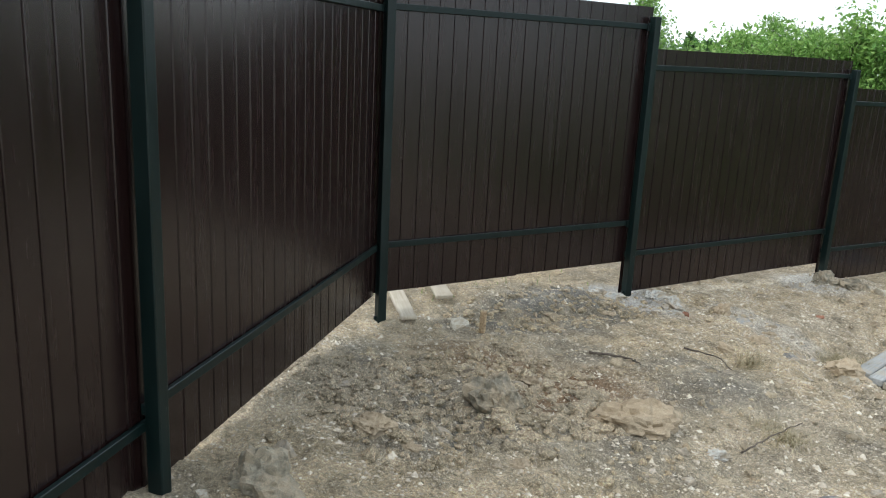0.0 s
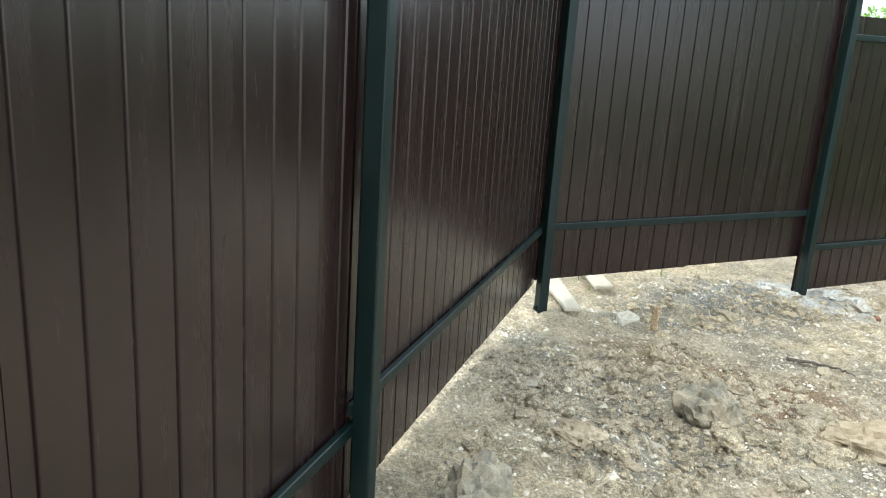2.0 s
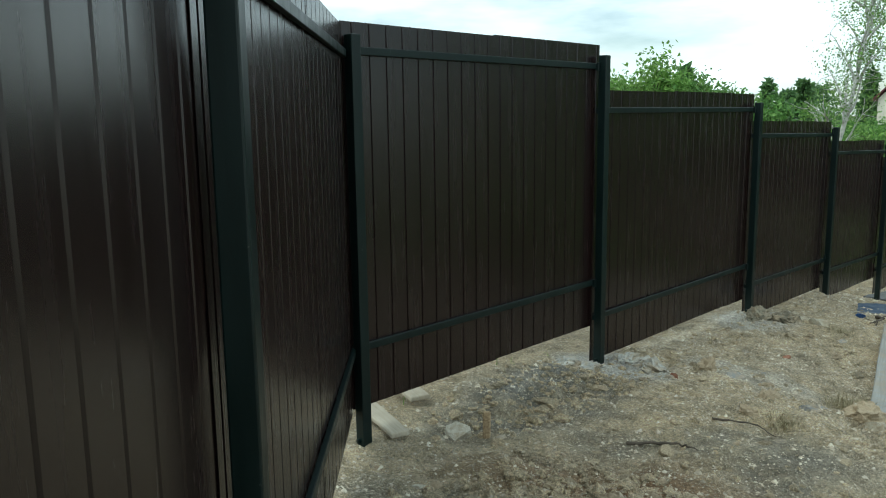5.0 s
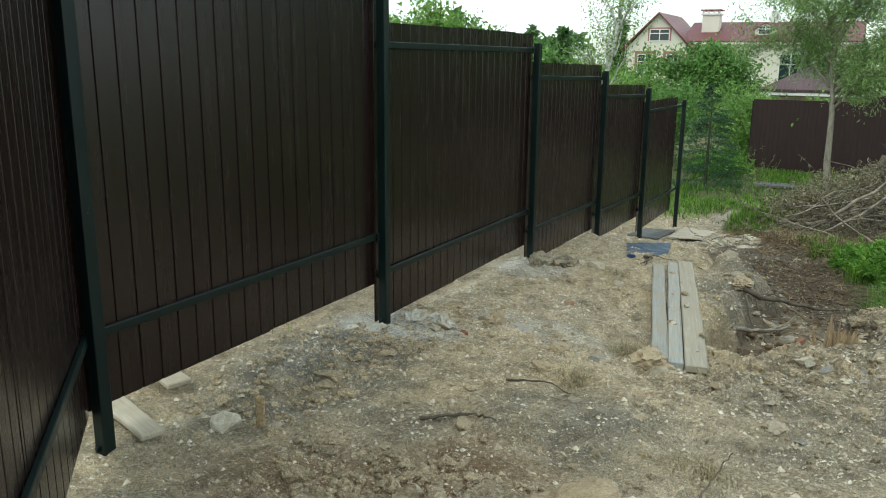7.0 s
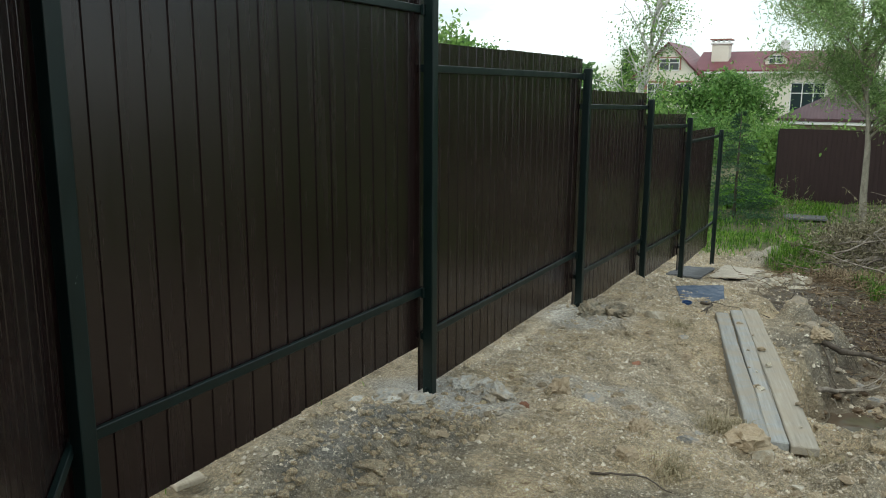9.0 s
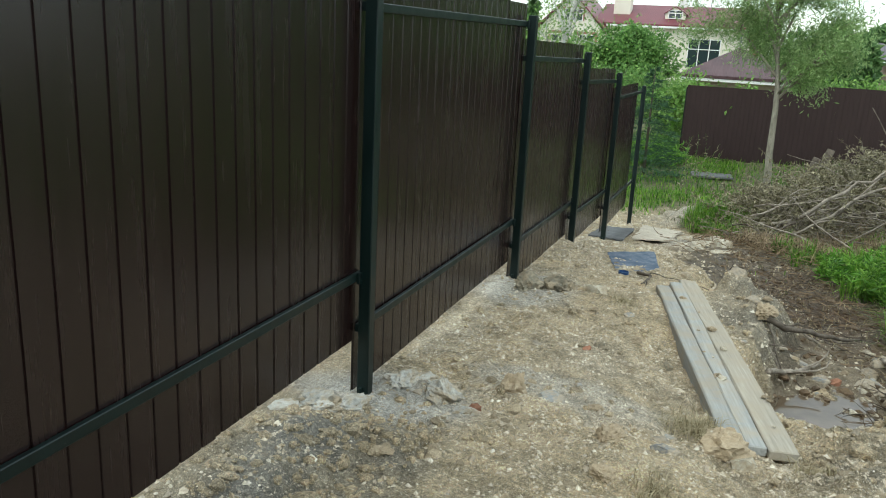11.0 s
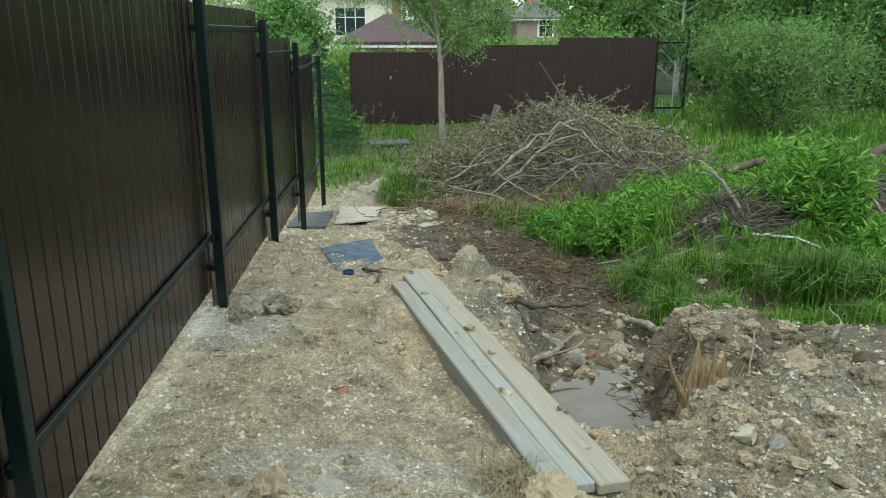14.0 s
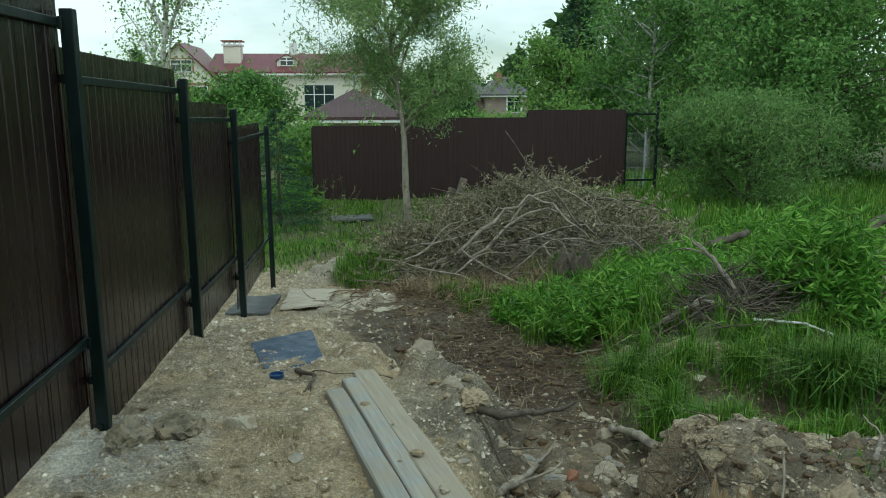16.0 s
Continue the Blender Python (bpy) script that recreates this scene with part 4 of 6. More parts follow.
tagged(pebble_field("rubble", 3400, -4.5, -0.8, 2.2, 12.6, 0.034, 0.38, M["rubble"], 35, rubble, 0.085), category="rubble")
tagged(pebble_field("gravel", 52000, -5.2, -0.2, 0.3, 9.5, 0.0125, 0.5, M["pebble"], 31, bare), category="gravel")
tagged(pebble_field("grit", 60000, -4.5, -0.8, 1.2, 6.5, 0.0085, 0.4, M["pebble"], 32, bare), category="gravel")
tagged(pebble_field("white_gravel", 15000, -4.6, -0.4, 0.5, 12.5, 0.0135, 0.5, M["white_chip"], 33, dry), category="gravel")


def clods(n, seed, x0, x1, y0, y1, size, mat="ground", wet=False):
    """Lumps of dried soil: jittered little icospheres half sunk in the ground."""
    rng = np.random.RandomState(seed)
    bm = bmesh.new()
    bmesh.ops.create_icosphere(bm, subdivisions=1, radius=0.5)
    bv = np.array([v.co[:] for v in bm.verts])
    bf = np.array([[v.index for v in f.verts] for f in bm.faces])
    bm.free()
    x, y = rng.uniform(x0, x1, n), rng.uniform(y0, y1, n)
    ok = (green_mask(x, y) < 0.3) & ((mud_mask(x, y) >= 0.45) if wet else (mud_mask(x, y) < 0.45)) & (rng.rand(n) < 0.25 + 1.4 * np.clip(value_noise(x, y, 1.1, 15) + 0.15, 0, 1)) & (x + 4.60 - 0.30 * (y < 2.6) + np.clip(2.4 - y, 0, 9) * 1.03 > 0)
    x, y = x[ok], y[ok]
    n = len(x)
    s = np.clip(rng.lognormal(math.log(size), 0.5, n), 0.015, 0.14)
    v = bv[None] * (1 + rng.uniform(-0.28, 0.28, (n, len(bv), 1))) * rng.uniform(0.65, 1.2, (n, 1, 3)) * np.array([1, 1, 0.75])
    a = rng.uniform(0, 6.283, n)[:, None]
    vx, vy = v[:, :, 0] * np.cos(a) - v[:, :, 1] * np.sin(a), v[:, :, 0] * np.sin(a) + v[:, :, 1] * np.cos(a)
    out = np.stack([x[:, None] + vx * s[:, None], y[:, None] + vy * s[:, None], height(x, y)[:, None] + v[:, :, 2] * s[:, None]], -1)
    f = (np.arange(n)[:, None, None] * len(bv) + bf[None]).reshape(-1, 3)
    return make_mesh("soil_clods", out.reshape(-1, 3), f, M[mat])


tagged(part("churned_soil", clods(1500, 48, -4.75, -3.9, 2.9, 4.5, 0.030), None, "crumbling lumps of dark grey soil along the fence", "stuff"), category="soil")
tagged(part("churned_soil", clods(2600, 47, -3.7, -2.4, 1.4, 3.0, 0.034), None, "crumbling churned lumps of dark grey soil", "stuff"), category="soil")
tagged(part("mud_lumps", clods(4200, 44, -2.9, -0.6, 5.6, 11.8, 0.040, "mud_clod", True), None, "wet dark lumps of mud in the ditch", "stuff"), category="mud")
tagged(part("bank_clods", clods(1300, 39, -2.3, -0.4, 4.9, 7.4, 0.046), None, "coarse crumbling lumps of soil on the ditch bank", "stuff"), category="soil")
tagged(part("soil_clods", clods(6500, 36, -4.7, -0.3, 0.6, 9.5, 0.027), None, "lumps of dried grey-brown soil", "stuff"), category="soil")
tagged(pebble_field("far_gravel", 9000, -5.0, -2.0, 8.5, 16.0, 0.025, 0.5, M["pebble"], 34, bare), category="gravel")


# ---------------------------------------------------------------- planks, boards and litter
def plank_mesh(name, length, width, thick, mat, seed):
    """A rough-sawn board along y with worn edges and a slight warp."""
    bm = bmesh.new()
    bmesh.ops.create_cube(bm, size=1.0)
    bmesh.ops.scale(bm, vec=(width, length, thick), verts=bm.verts)
    bmesh.ops.bisect_edges(bm, edges=[e for e in bm.edges if abs(e.verts[0].co.y - e.verts[1].co.y) > 0.5 * length], cuts=14)
    bmesh.ops.bevel(bm, geom=[e for e in bm.edges if len(e.link_faces) == 2 and e.calc_face_angle(0) > 0.5], offset=0.006, segments=1, affect="EDGES")
    for v in bm.verts:
        k = Vector((seed * 2.3, v.co.y * 1.6, seed))
        v.co.x += 0.010 * noise.noise(k) + 0.003 * noise.noise(v.co * 9)
        v.co.z += 0.008 * noise.noise(k + Vector((5, 0, 0))) + 0.002 * noise.noise(v.co * 11)
    me = bpy.data.meshes.new(name)
    bm.to_mesh(me)
    bm.free()
    me.materials.append(mat)
    return me


def lay_plank(label, a, b, width, thick, mat, seed, name="plank"):
    """A board whose top's middle line runs from a to b."""
    a, b = Vector(a), Vector(b)
    ob = part(name, plank_mesh(name, (b - a).length, width, thick, mat, seed))
    d = (b - a).normalized()
    s = d.cross(Vector((0, 0, 1))).normalized()
    u = s.cross(d)
    mid = (a + b) / 2 - u * thick / 2
    ob.matrix_world = Matrix(((s.x, d.x, u.x, mid.x), (s.y, d.y, u.y, mid.y), (s.z, d.z, u.z, mid.z), (0, 0, 0, 1)))
    return tagged(ob, label, "plank")


lay_plank("thick weathered grey timber beam dusted with sand", (-2.665, 5.15, -0.565), (-3.280, 7.78, -0.625), 0.105, 0.13, M["plank"], 1, "timber_beam")["group"] = "planks over the ditch"
lay_plank("narrow blue-grey weathered plank between two wider boards", (-2.556, 5.14, -0.575), (-3.205, 8.05, -0.660), 0.095, 0.05, M["plank"], 2)["group"] = "planks over the ditch"
lay_plank("wide pale grey weathered plank with sand on it", (-2.428, 5.15, -0.580), (-3.120, 8.25, -0.685), 0.140, 0.05, M["tan_plank"], 3)["group"] = "planks over the ditch"
lay_plank("pale sawn board poking out under the fence at the corner post", (-4.27, 2.52, -0.335), (-4.88, 2.73, -0.315), 0.11, 0.03, M["pale_wood"], 4)
lay_plank("pale sawn board lying behind the fence", (-4.62, 3.02, -0.35), (-5.35, 3.25, -0.29), 0.13, 0.03, M["pale_wood"], 5)
prng = np.random.RandomState(5)
crumbs = []
for k in range(12):
    t, w = prng.uniform(0.02, 0.95), prng.uniform(-0.09, 0.22)
    p = Vector((-2.556 - 0.65 * t + w, 5.14 + 2.9 * t, -0.572 - 0.087 * t))
    crumbs.append(p)
for k, p in enumerate(crumbs):
    s = float(prng.uniform(0.014, 0.05))
    ob = part("stone", kinds[("tan_rock", "tan_rock", "white_stone")[k % 3]][k % 4])
    ob.matrix_world = Matrix.Translation(p) @ Euler((0, 0, prng.uniform(0, 6))).to_matrix().to_4x4() @ Matrix.Diagonal((s * 1.4, s, s * 0.9, 1))
    tagged(ob, "crumb of sandy soil lying on the planks", "stone", "crumbs on the planks")


def slab(name, label, category, corners, thick, mat, seed=1, ragged=0.012, cells=10):
    """A thin board from four corners of its top, with a ragged outline and real thickness."""
    a, b, c, d = [Vector(p) for p in corners]
    bm = bmesh.new()
    grid = [[None] * (cells + 1) for _ in range(cells + 1)]
    for i in range(cells + 1):
        for j in range(cells + 1):
            u, v = i / cells, j / cells
            p = (a * (1 - u) + b * u) * (1 - v) + (d * (1 - u) + c * u) * v
            edge = i in (0, cells) or j in (0, cells)
            k = noise.noise_vector(Vector((u * 7, v * 7, seed * 3.3)))
            p = p + k * (ragged if edge else 0.0) * Vector((1, 1, 0.2)).length * 0.6
            p.z += 0.010 * noise.noise(Vector((u * 2.3, v * 2.3, seed)))
            grid[i][j] = bm.verts.new(p)
    faces = [bm.faces.new((grid[i][j], grid[i + 1][j], grid[i + 1][j + 1], grid[i][j + 1])) for i in range(cells) for j in range(cells)]
    ex = bmesh.ops.extrude_face_region(bm, geom=faces)
    for g in ex["geom"]:
        if isinstance(g, bmesh.types.BMVert):
            g.co.z -= thick
    bmesh.ops.recalc_face_normals(bm, faces=bm.faces[:])
    centre = (a + b + c + d) / 4
    bmesh.ops.translate(bm, vec=-centre, verts=bm.verts)
    me = bpy.data.meshes.new(name)
    bm.to_mesh(me)
    bm.free()
    me.materials.append(mat)
    ob = part(name, me, None, label)
    ob.location = centre
    ob["category"] = category
    return ob


slab("chequered_plate", "dirty dark blue chequered panel lying on the soil", "panel", ((-3.965, 9.20, -0.780), (-3.545, 9.60, -0.810), (-3.390, 8.65, -0.755), (-3.717, 8.30, -0.740)), 0.014, M["plate"], 2, 0.008, 14)
slab("board", "dusty pale board lying on the ground by the fence", "board", (on_ground(-4.06, 13.10, 0.04), on_ground(-3.50, 13.20, 0.05), on_ground(-3.60, 11.95, 0.05), on_ground(-4.06, 11.85, 0.04)), 0.02, M["slab"], 4, 0.02)
slab("board", "dark grey damp board lying beside the fence post", "board", (on_ground(-4.62, 12.9, 0.03), on_ground(-4.16, 12.9, 0.03), on_ground(-4.16, 11.75, 0.04), on_ground(-4.62, 11.75, 0.04)), 0.02, M["dark_slab"], 5, 0.02)
slab("board", "dark sheet lying on the far grass", "board", (on_ground(-4.0, 21.2, 0.06), on_ground(-3.1, 21.3, 0.06), on_ground(-3.0, 20.5, 0.08), on_ground(-3.9, 20.4, 0.08)), 0.04, M["dark_slab"], 6, 0.02)


def tub():
    bm = bmesh.new()
    prof = [(0.0, 0.0), (0.035, 0.0), (0.045, 0.004), (0.046, 0.026), (0.042, 0.026), (0.040, 0.008), (0.0, 0.006)]
    vs = [bm.verts.new((r, 0, z)) for r, z in prof]
    es = [bm.edges.new((vs[i], vs[i + 1])) for i in range(len(vs) - 1)]
    bmesh.ops.spin(bm, geom=vs + es, cent=(0, 0, 0), axis=(0, 0, 1), angle=2 * math.pi, steps=24)
    bmesh.ops.remove_doubles(bm, verts=bm.verts, dist=1e-5)
    me = bpy.data.meshes.new("plastic_tub")
    bm.to_mesh(me)
    bm.free()
    me.materials.append(M["blue_plastic"])
    ob = part("plastic_tub", me, None, "small blue plastic tub beside the blue panel")
    ob.location = on_ground(-3.66, 8.22, 0.012)
    ob["category"] = "tub"


tub()


def bottle(x, y):
    top = thing("plastic_bottle", "crumpled clear plastic bottle lying in the grass", "bottle", Matrix.Translation(on_ground(x, y, 0.07)) @ Euler((0, radians(92), radians(25))).to_matrix().to_4x4())
    prof = [(0.0, 0), (0.034, 0.0), (0.040, 0.01), (0.038, 0.05), (0.041, 0.10), (0.037, 0.14), (0.040, 0.18), (0.030, 0.225), (0.014, 0.26), (0.013, 0.285), (0.0, 0.286)]
    v, f, n = [], [], 16
    for r, z in prof:
        for k in range(n):
            a = 2 * math.pi * k / n
            rr = r * (1 + 0.10 * noise.noise(Vector((math.cos(a) * 2, math.sin(a) * 2, z * 18))))
            v.append((rr * math.cos(a), rr * math.sin(a), z))
    for i in range(len(prof) - 1):
        for k in range(n):
            f.append((i * n + k, i * n + (k + 1) % n, (i + 1) * n + (k + 1) % n, (i + 1) * n + k))
    part("body", make_mesh("body", v, np.array(f), M["plastic"], True), top)
    cv, cf = tube([(0, 0, 0.283), (0, 0, 0.303)], 0.016, 12)
    part("cap", make_mesh("cap", cv, cf, M["white"]), top, "white screw cap")


bottle(0.40, 8.00)


# ---------------------------------------------------------------- ditch: water, stump, sticks
def pool(name, label, cx, cy, rx, ry, z):
    n = 40
    v = [(cx, cy, z)]
    for k in range(n):
        a = 2 * math.pi * k / n
        r = 1 + 0.18 * noise.noise(Vector((math.cos(a) * 1.5, math.sin(a) * 1.5, cx)))
        v.append((cx + rx * r * math.cos(a), cy + ry * r * math.sin(a), z))
    ob = part(name, make_mesh(name, v, np.array([(0, 1 + k, 1 + (k + 1) % n) for k in range(n)]), M["water"]), None, label, "structure")
    ob["category"] = "puddle"


pool("water", "muddy brown puddle in the ditch", -2.12, 6.55, 0.62, 0.78, -1.075)
pool("water", "wet film of dark water between the stones of the ditch", -1.78, 7.95, 0.16, 0.36, -1.105)
pool("water", "shallow brown puddle among the grass", -0.80, 7.70, 0.50, 0.42, -0.935)


def stump(x, y, z, r, tall, name="rotten_stump", label="rotten orange-brown tree stump with torn fibres in the ditch bank", mat="rot_wood", splinters=24):
    n, rows = 40, 9
    v, f = [], []
    for i in range(rows):
        t = i / (rows - 1)
        for k in range(n):
            a = 2 * math.pi * k / n
            c, s = math.cos(a), math.sin(a)
            rr = r * (1.35 - 0.5 * t) * (1 + 0.34 * noise.noise(Vector((c * 2.5, s * 2.5, t * 0.6))) + 0.10 * noise.noise(Vector((c * 9, s * 9, t * 0.8))))
            zz = tall * t * (1 + 0.8 * noise.noise(Vector((c * 3, s * 3, 4.0)))) if i else -0.15
            v.append((rr * c, rr * s, zz))
    for i in range(rows - 1):
        for k in range(n):
            f.append((i * n + k, i * n + (k + 1) % n, (i + 1) * n + (k + 1) % n, (i + 1) * n + k))
    top = len(v)
    v.append((0, 0, tall * 0.6))
    for k in range(n):
        f.append(((rows - 1) * n + k, (rows - 1) * n + (k + 1) % n, top, top))
    tri = [a[:3] if a[2] == a[3] else a for a in f]
    top = thing(name, label, "stump", Matrix.Translation(Vector((x, y, z))))
    part("core", make_mesh("core", v, tri, M[mat]), top)
    rng = np.random.RandomState(int(1000 * r))
    for k in range(splinters):
        a, q = rng.uniform(0, 6.283), r * rng.uniform(0.75, 1.12)
        base = np.array((q * math.cos(a), q * math.sin(a), tall * rng.uniform(0.05, 0.6)))
        w = wander(rng, base, (0.35 * math.cos(a), 0.35 * math.sin(a), 1.0), tall * rng.uniform(0.3, 0.75), 4, 0.15)
        sv, sf = tube(w, np.linspace(0.020, 0.004, 5) * rng.uniform(0.6, 1.3), 5)
        part("splinter", make_mesh("splinter", sv, sf, M[mat]), top)
    return top


stump(-1.66, 6.20, -0.95, 0.105, 0.36)
stump(-0.72, 12.35, float(height(-0.72, 12.35)) - 0.03, 0.20, 0.34, "tree_stump", "grey broken stump at the foot of the brush heap", "bark", 16)


def stick(label, points, r0, r1, mat="dead_wood", sides=7, name="stick", group="", forks=0, seed=0):
    rng = np.random.RandomState(seed + 400)
    top = thing(name, label, "branch", group=group)
    pts = np.array(points, float)
    t = np.linspace(0, 1, len(pts))
    tt = np.linspace(0, 1, 16)
    smooth = np.stack([np.interp(tt, t, pts[:, k]) for k in range(3)], 1)
    smooth[1:-1] = (smooth[:-2] + smooth[1:-1] * 2 + smooth[2:]) / 4
    smooth += rng.normal(0, 0.12 * r0 + 0.002, smooth.shape)
    top.location = Vector(smooth[0])
    v, f = tube(smooth - smooth[0], np.linspace(r0, r1, 16) * rng.uniform(0.85, 1.15, 16), sides)
    part("stem", make_mesh("stem", v, f, M[mat], True), top)
    for k in range(forks):
        i = rng.randint(4, 13)
        d = smooth[i + 1] - smooth[i] + rng.normal(0, 0.6, 3) * np.linalg.norm(smooth[i + 1] - smooth[i])
        w = wander(rng, smooth[i] - smooth[0], d, rng.uniform(0.15, 0.4), 5, 0.4)
        v, f = tube(w, np.linspace(r1 * 0.9, r1 * 0.3, 6), 5)
        part("side_twig", make_mesh("side_twig", v, f, M[mat], True), top)
    return top


def gp(x, y, lift=0.02):
    return tuple(on_ground(x, y, lift))


stick("dark bent branch lying across the mud", [gp(-2.50, 7.60, 0.05), (-2.36, 7.68, -0.79), (-2.175, 7.793, -0.82), (-1.95, 8.02, -0.93), (-1.707, 8.376, -1.007)], 0.030, 0.010, "bark", forks=1, seed=1)
stick("pale thick stick on the ditch bank", [(-1.60, 7.95, -1.00), (-1.518, 7.694, -0.945), (-1.50, 7.42, -0.90), (-1.47, 7.173, -0.865)], 0.020, 0.036, seed=2)
stick("forked pale stick in the ditch", [gp(-2.46, 6.98, 0.02), gp(-2.25, 7.32, 0.05), gp(-2.07, 7.64, 0.03)], 0.024, 0.012, forks=2, seed=3)
stick("thin stick leaning on the stump", [gp(-1.62, 5.95, 0.03), gp(-1.48, 6.12, 0.16), gp(-1.36, 6.36, 0.10)], 0.008, 0.005, seed=4)
stick("thin stick leaning on the stump", [gp(-1.60, 5.88, 0.03), gp(-1.46, 6.05, 0.12), gp(-1.32, 6.22, 0.05)], 0.010, 0.005, seed=5)
stick("thin pale stick in the puddle", [(-2.14, 6.16, -1.09), (-2.02, 6.34, -1.02)], 0.006, 0.004, seed=6)
stick("pale stick lying by the ditch", [gp(-0.75, 6.65, 0.02), gp(-0.55, 6.9, 0.05)], 0.014, 0.010, forks=1, seed=7)
stick("white peeled stick lying in the grass", [gp(-0.30, 8.85, 0.10), gp(0.0, 8.62, 0.14), gp(0.18, 8.50, 0.12)], 0.010, 0.008, "birch", seed=8)
stick("grey branch propped in the grass", [gp(-0.75, 9.55, 0.16), gp(-0.45, 9.3, 0.13), gp(-0.2, 9.05, 0.06)], 0.026, 0.020, seed=9, forks=2)
stick("grey branch standing out of the grass", [gp(-0.15, 9.2, 0.03), gp(-0.28, 9.55, 0.30), gp(-0.35, 9.75, 0.55)], 0.024, 0.012, seed=10, forks=2)
stick("long pale branch lying over the weeds", [gp(1.05, 9.55, 0.40), gp(1.05, 8.9, 0.22), gp(0.85, 8.2, 0.08)], 0.020, 0.012, seed=11, forks=1)
stick("thick grey log lying in front of the brush heap", [gp(-3.40, 15.9, 0.08), gp(-2.95, 16.0, 0.12), gp(-2.4, 16.0, 0.16), gp(-1.9, 16.0, 0.20)], 0.085, 0.065, "pale_bark", 10, "log", seed=12)
stick("grey log in the far grass", [gp(1.2, 13.0, 0.30), gp(1.9, 13.4, 0.36)], 0.055, 0.045, "bark", 9, "log", seed=13)
stick("roots by the blue panel", [gp(-3.55, 8.35, 0.02), gp(-3.4, 8.05, 0.05), gp(-3.45, 7.8, 0.02)], 0.018, 0.006, "bark", forks=3, seed=14)
stick("dark fallen trunk with bark in the weeds", [gp(1.35, 8.9, 0.06), gp(1.55, 9.8, 0.25), gp(1.75, 10.5, 0.55)], 0.075, 0.05, "bark", 10, "log", seed=15, forks=3)
stick("arched dark root of an uprooted tree", [gp(1.50, 10.3, 0.1), gp(1.52, 10.4, 0.60), gp(1.85, 10.6, 0.86), gp(2.35, 10.8, 0.82), gp(2.8, 10.9, 0.62)], 0.070, 0.030, "bark", 9, "root", seed=16, forks=5)
stick("dead twig on the sandy ground", [gp(-3.25, 4.05, 0.01), gp(-3.05, 4.15, 0.03), gp(-2.9, 4.10, 0.01)], 0.006, 0.003, "bark", seed=17)
stick("dead twig on the sandy ground", [gp(-2.1, 3.2, 0.0), gp(-2.05, 3.35, 0.10), gp(-2.0, 3.5, 0.16)], 0.005, 0.002, "bark", seed=18)
stick("dead twig on the sandy ground", [gp(-3.4, 3.35, 0.01), gp(-3.2, 3.5, 0.02), gp(-3.05, 3.45, 0.02)], 0.009, 0.004, "bark", seed=19)
for k in range(26):
    r = np.random.RandomState(900 + k)
    x, y = r.uniform(-2.6, -0.9), r.uniform(7.0, 11.5)
    a, L = r.uniform(0, 6.28), r.uniform(0.15, 0.55)
    stick("dry stick in the mud by the grass", [gp(x, y, 0.015), gp(x + 0.5 * L * math.cos(a), y + 0.5 * L * math.sin(a), 0.03), gp(x + L * math.cos(a), y + L * math.sin(a), 0.02)],
          r.uniform(0.005, 0.013), 0.003, ("bark", "dead_wood")[k % 2], 6, "stick", "sticks in the mud", 1, 50 + k)
peg = part("wooden_peg", plank_mesh("wooden_peg", 0.24, 0.040, 0.030, M["rot_wood"], 9), None, "short weathered wooden stake standing in the soil")
peg.matrix_world = Matrix.Translation(on_ground(-4.06, 2.98, 0.03)) @ Euler((radians(86), 0, radians(30))).to_matrix().to_4x4()
peg["category"] = "stake"


# ---------------------------------------------------------------- grass, sedge, weeds
def scatter(rng, n, x0, x1, y0, y1, mask, power=1.0):
    x, y = rng.uniform(x0, x1, n), rng.uniform(y0, y1, n)
    ok = rng.rand(n) < np.clip(mask(x, y), 0, 1) ** power
    x, y = x[ok], y[ok]
    return np.stack([x, y, height(x, y) - 0.01], 1)


def open_patch(x, y):
    """Where the turf is broken by dead wood and bare earth."""
    return 1 - np.maximum(bowl(x, y, -0.15, 9.35, 0.55, 0.60), bowl(x, y, -0.9, 14.8, 2.2, 1.9, 0.6, 1.1))


grng = np.random.RandomState(51)
tussocks = scatter(grng, 3600, -2.6, 3.0, 7.2, 13.8, lambda x, y: green_mask(x, y) * open_patch(x, y) * (0.25 + 1.0 * step(-0.2, 0.2, value_noise(x, y, 1.3, 20))))
pieces = []
for x, y, z in tussocks:
    n = grng.randint(10, 34)
    r = grng.uniform(0.03, 0.10)
    a, d = grng.uniform(0, 6.283, n), r * np.abs(grng.normal(0, 0.6, n))
    px, py = x + d * np.cos(a), y + d * np.sin(a)
    tall = np.clip(0.13 + 0.34 * (float(value_noise(x, y, 1.1, 21)) + 0.40) + grng.uniform(-0.05, 0.09), 0.07, 0.46)
    pieces.append(blades(np.stack([px, py, np.full(n, z)], 1), tall * grng.uniform(0.55, 1.1, n), grng.uniform(0.007, 0.015, n), grng, 0.75))
v = np.concatenate([p[0] for p in pieces])
f = np.concatenate([p[1] + k for p, k in zip(pieces, np.cumsum([0] + [len(p[0]) for p in pieces[:-1]]))])
tagged(part("grass", make_mesh("grass", v, f, M["grass"]), None, "lush bright green grass at the edge of the site", "stuff"), category="grass")
patch_pts = scatter(grng, 9000, -3.9, -2.3, 13.4, 15.8, lambda x, y: bowl(x, y, -3.0, 14.5, 0.5, 0.9))
v, f = blades(patch_pts, grng.uniform(0.12, 0.32, len(patch_pts)), 0.010, grng, 0.6)
tagged(part("grass", make_mesh("grass", v, f, M["grass"]), None, "patch of bright grass beside the pale soil heap", "stuff"), category="grass")
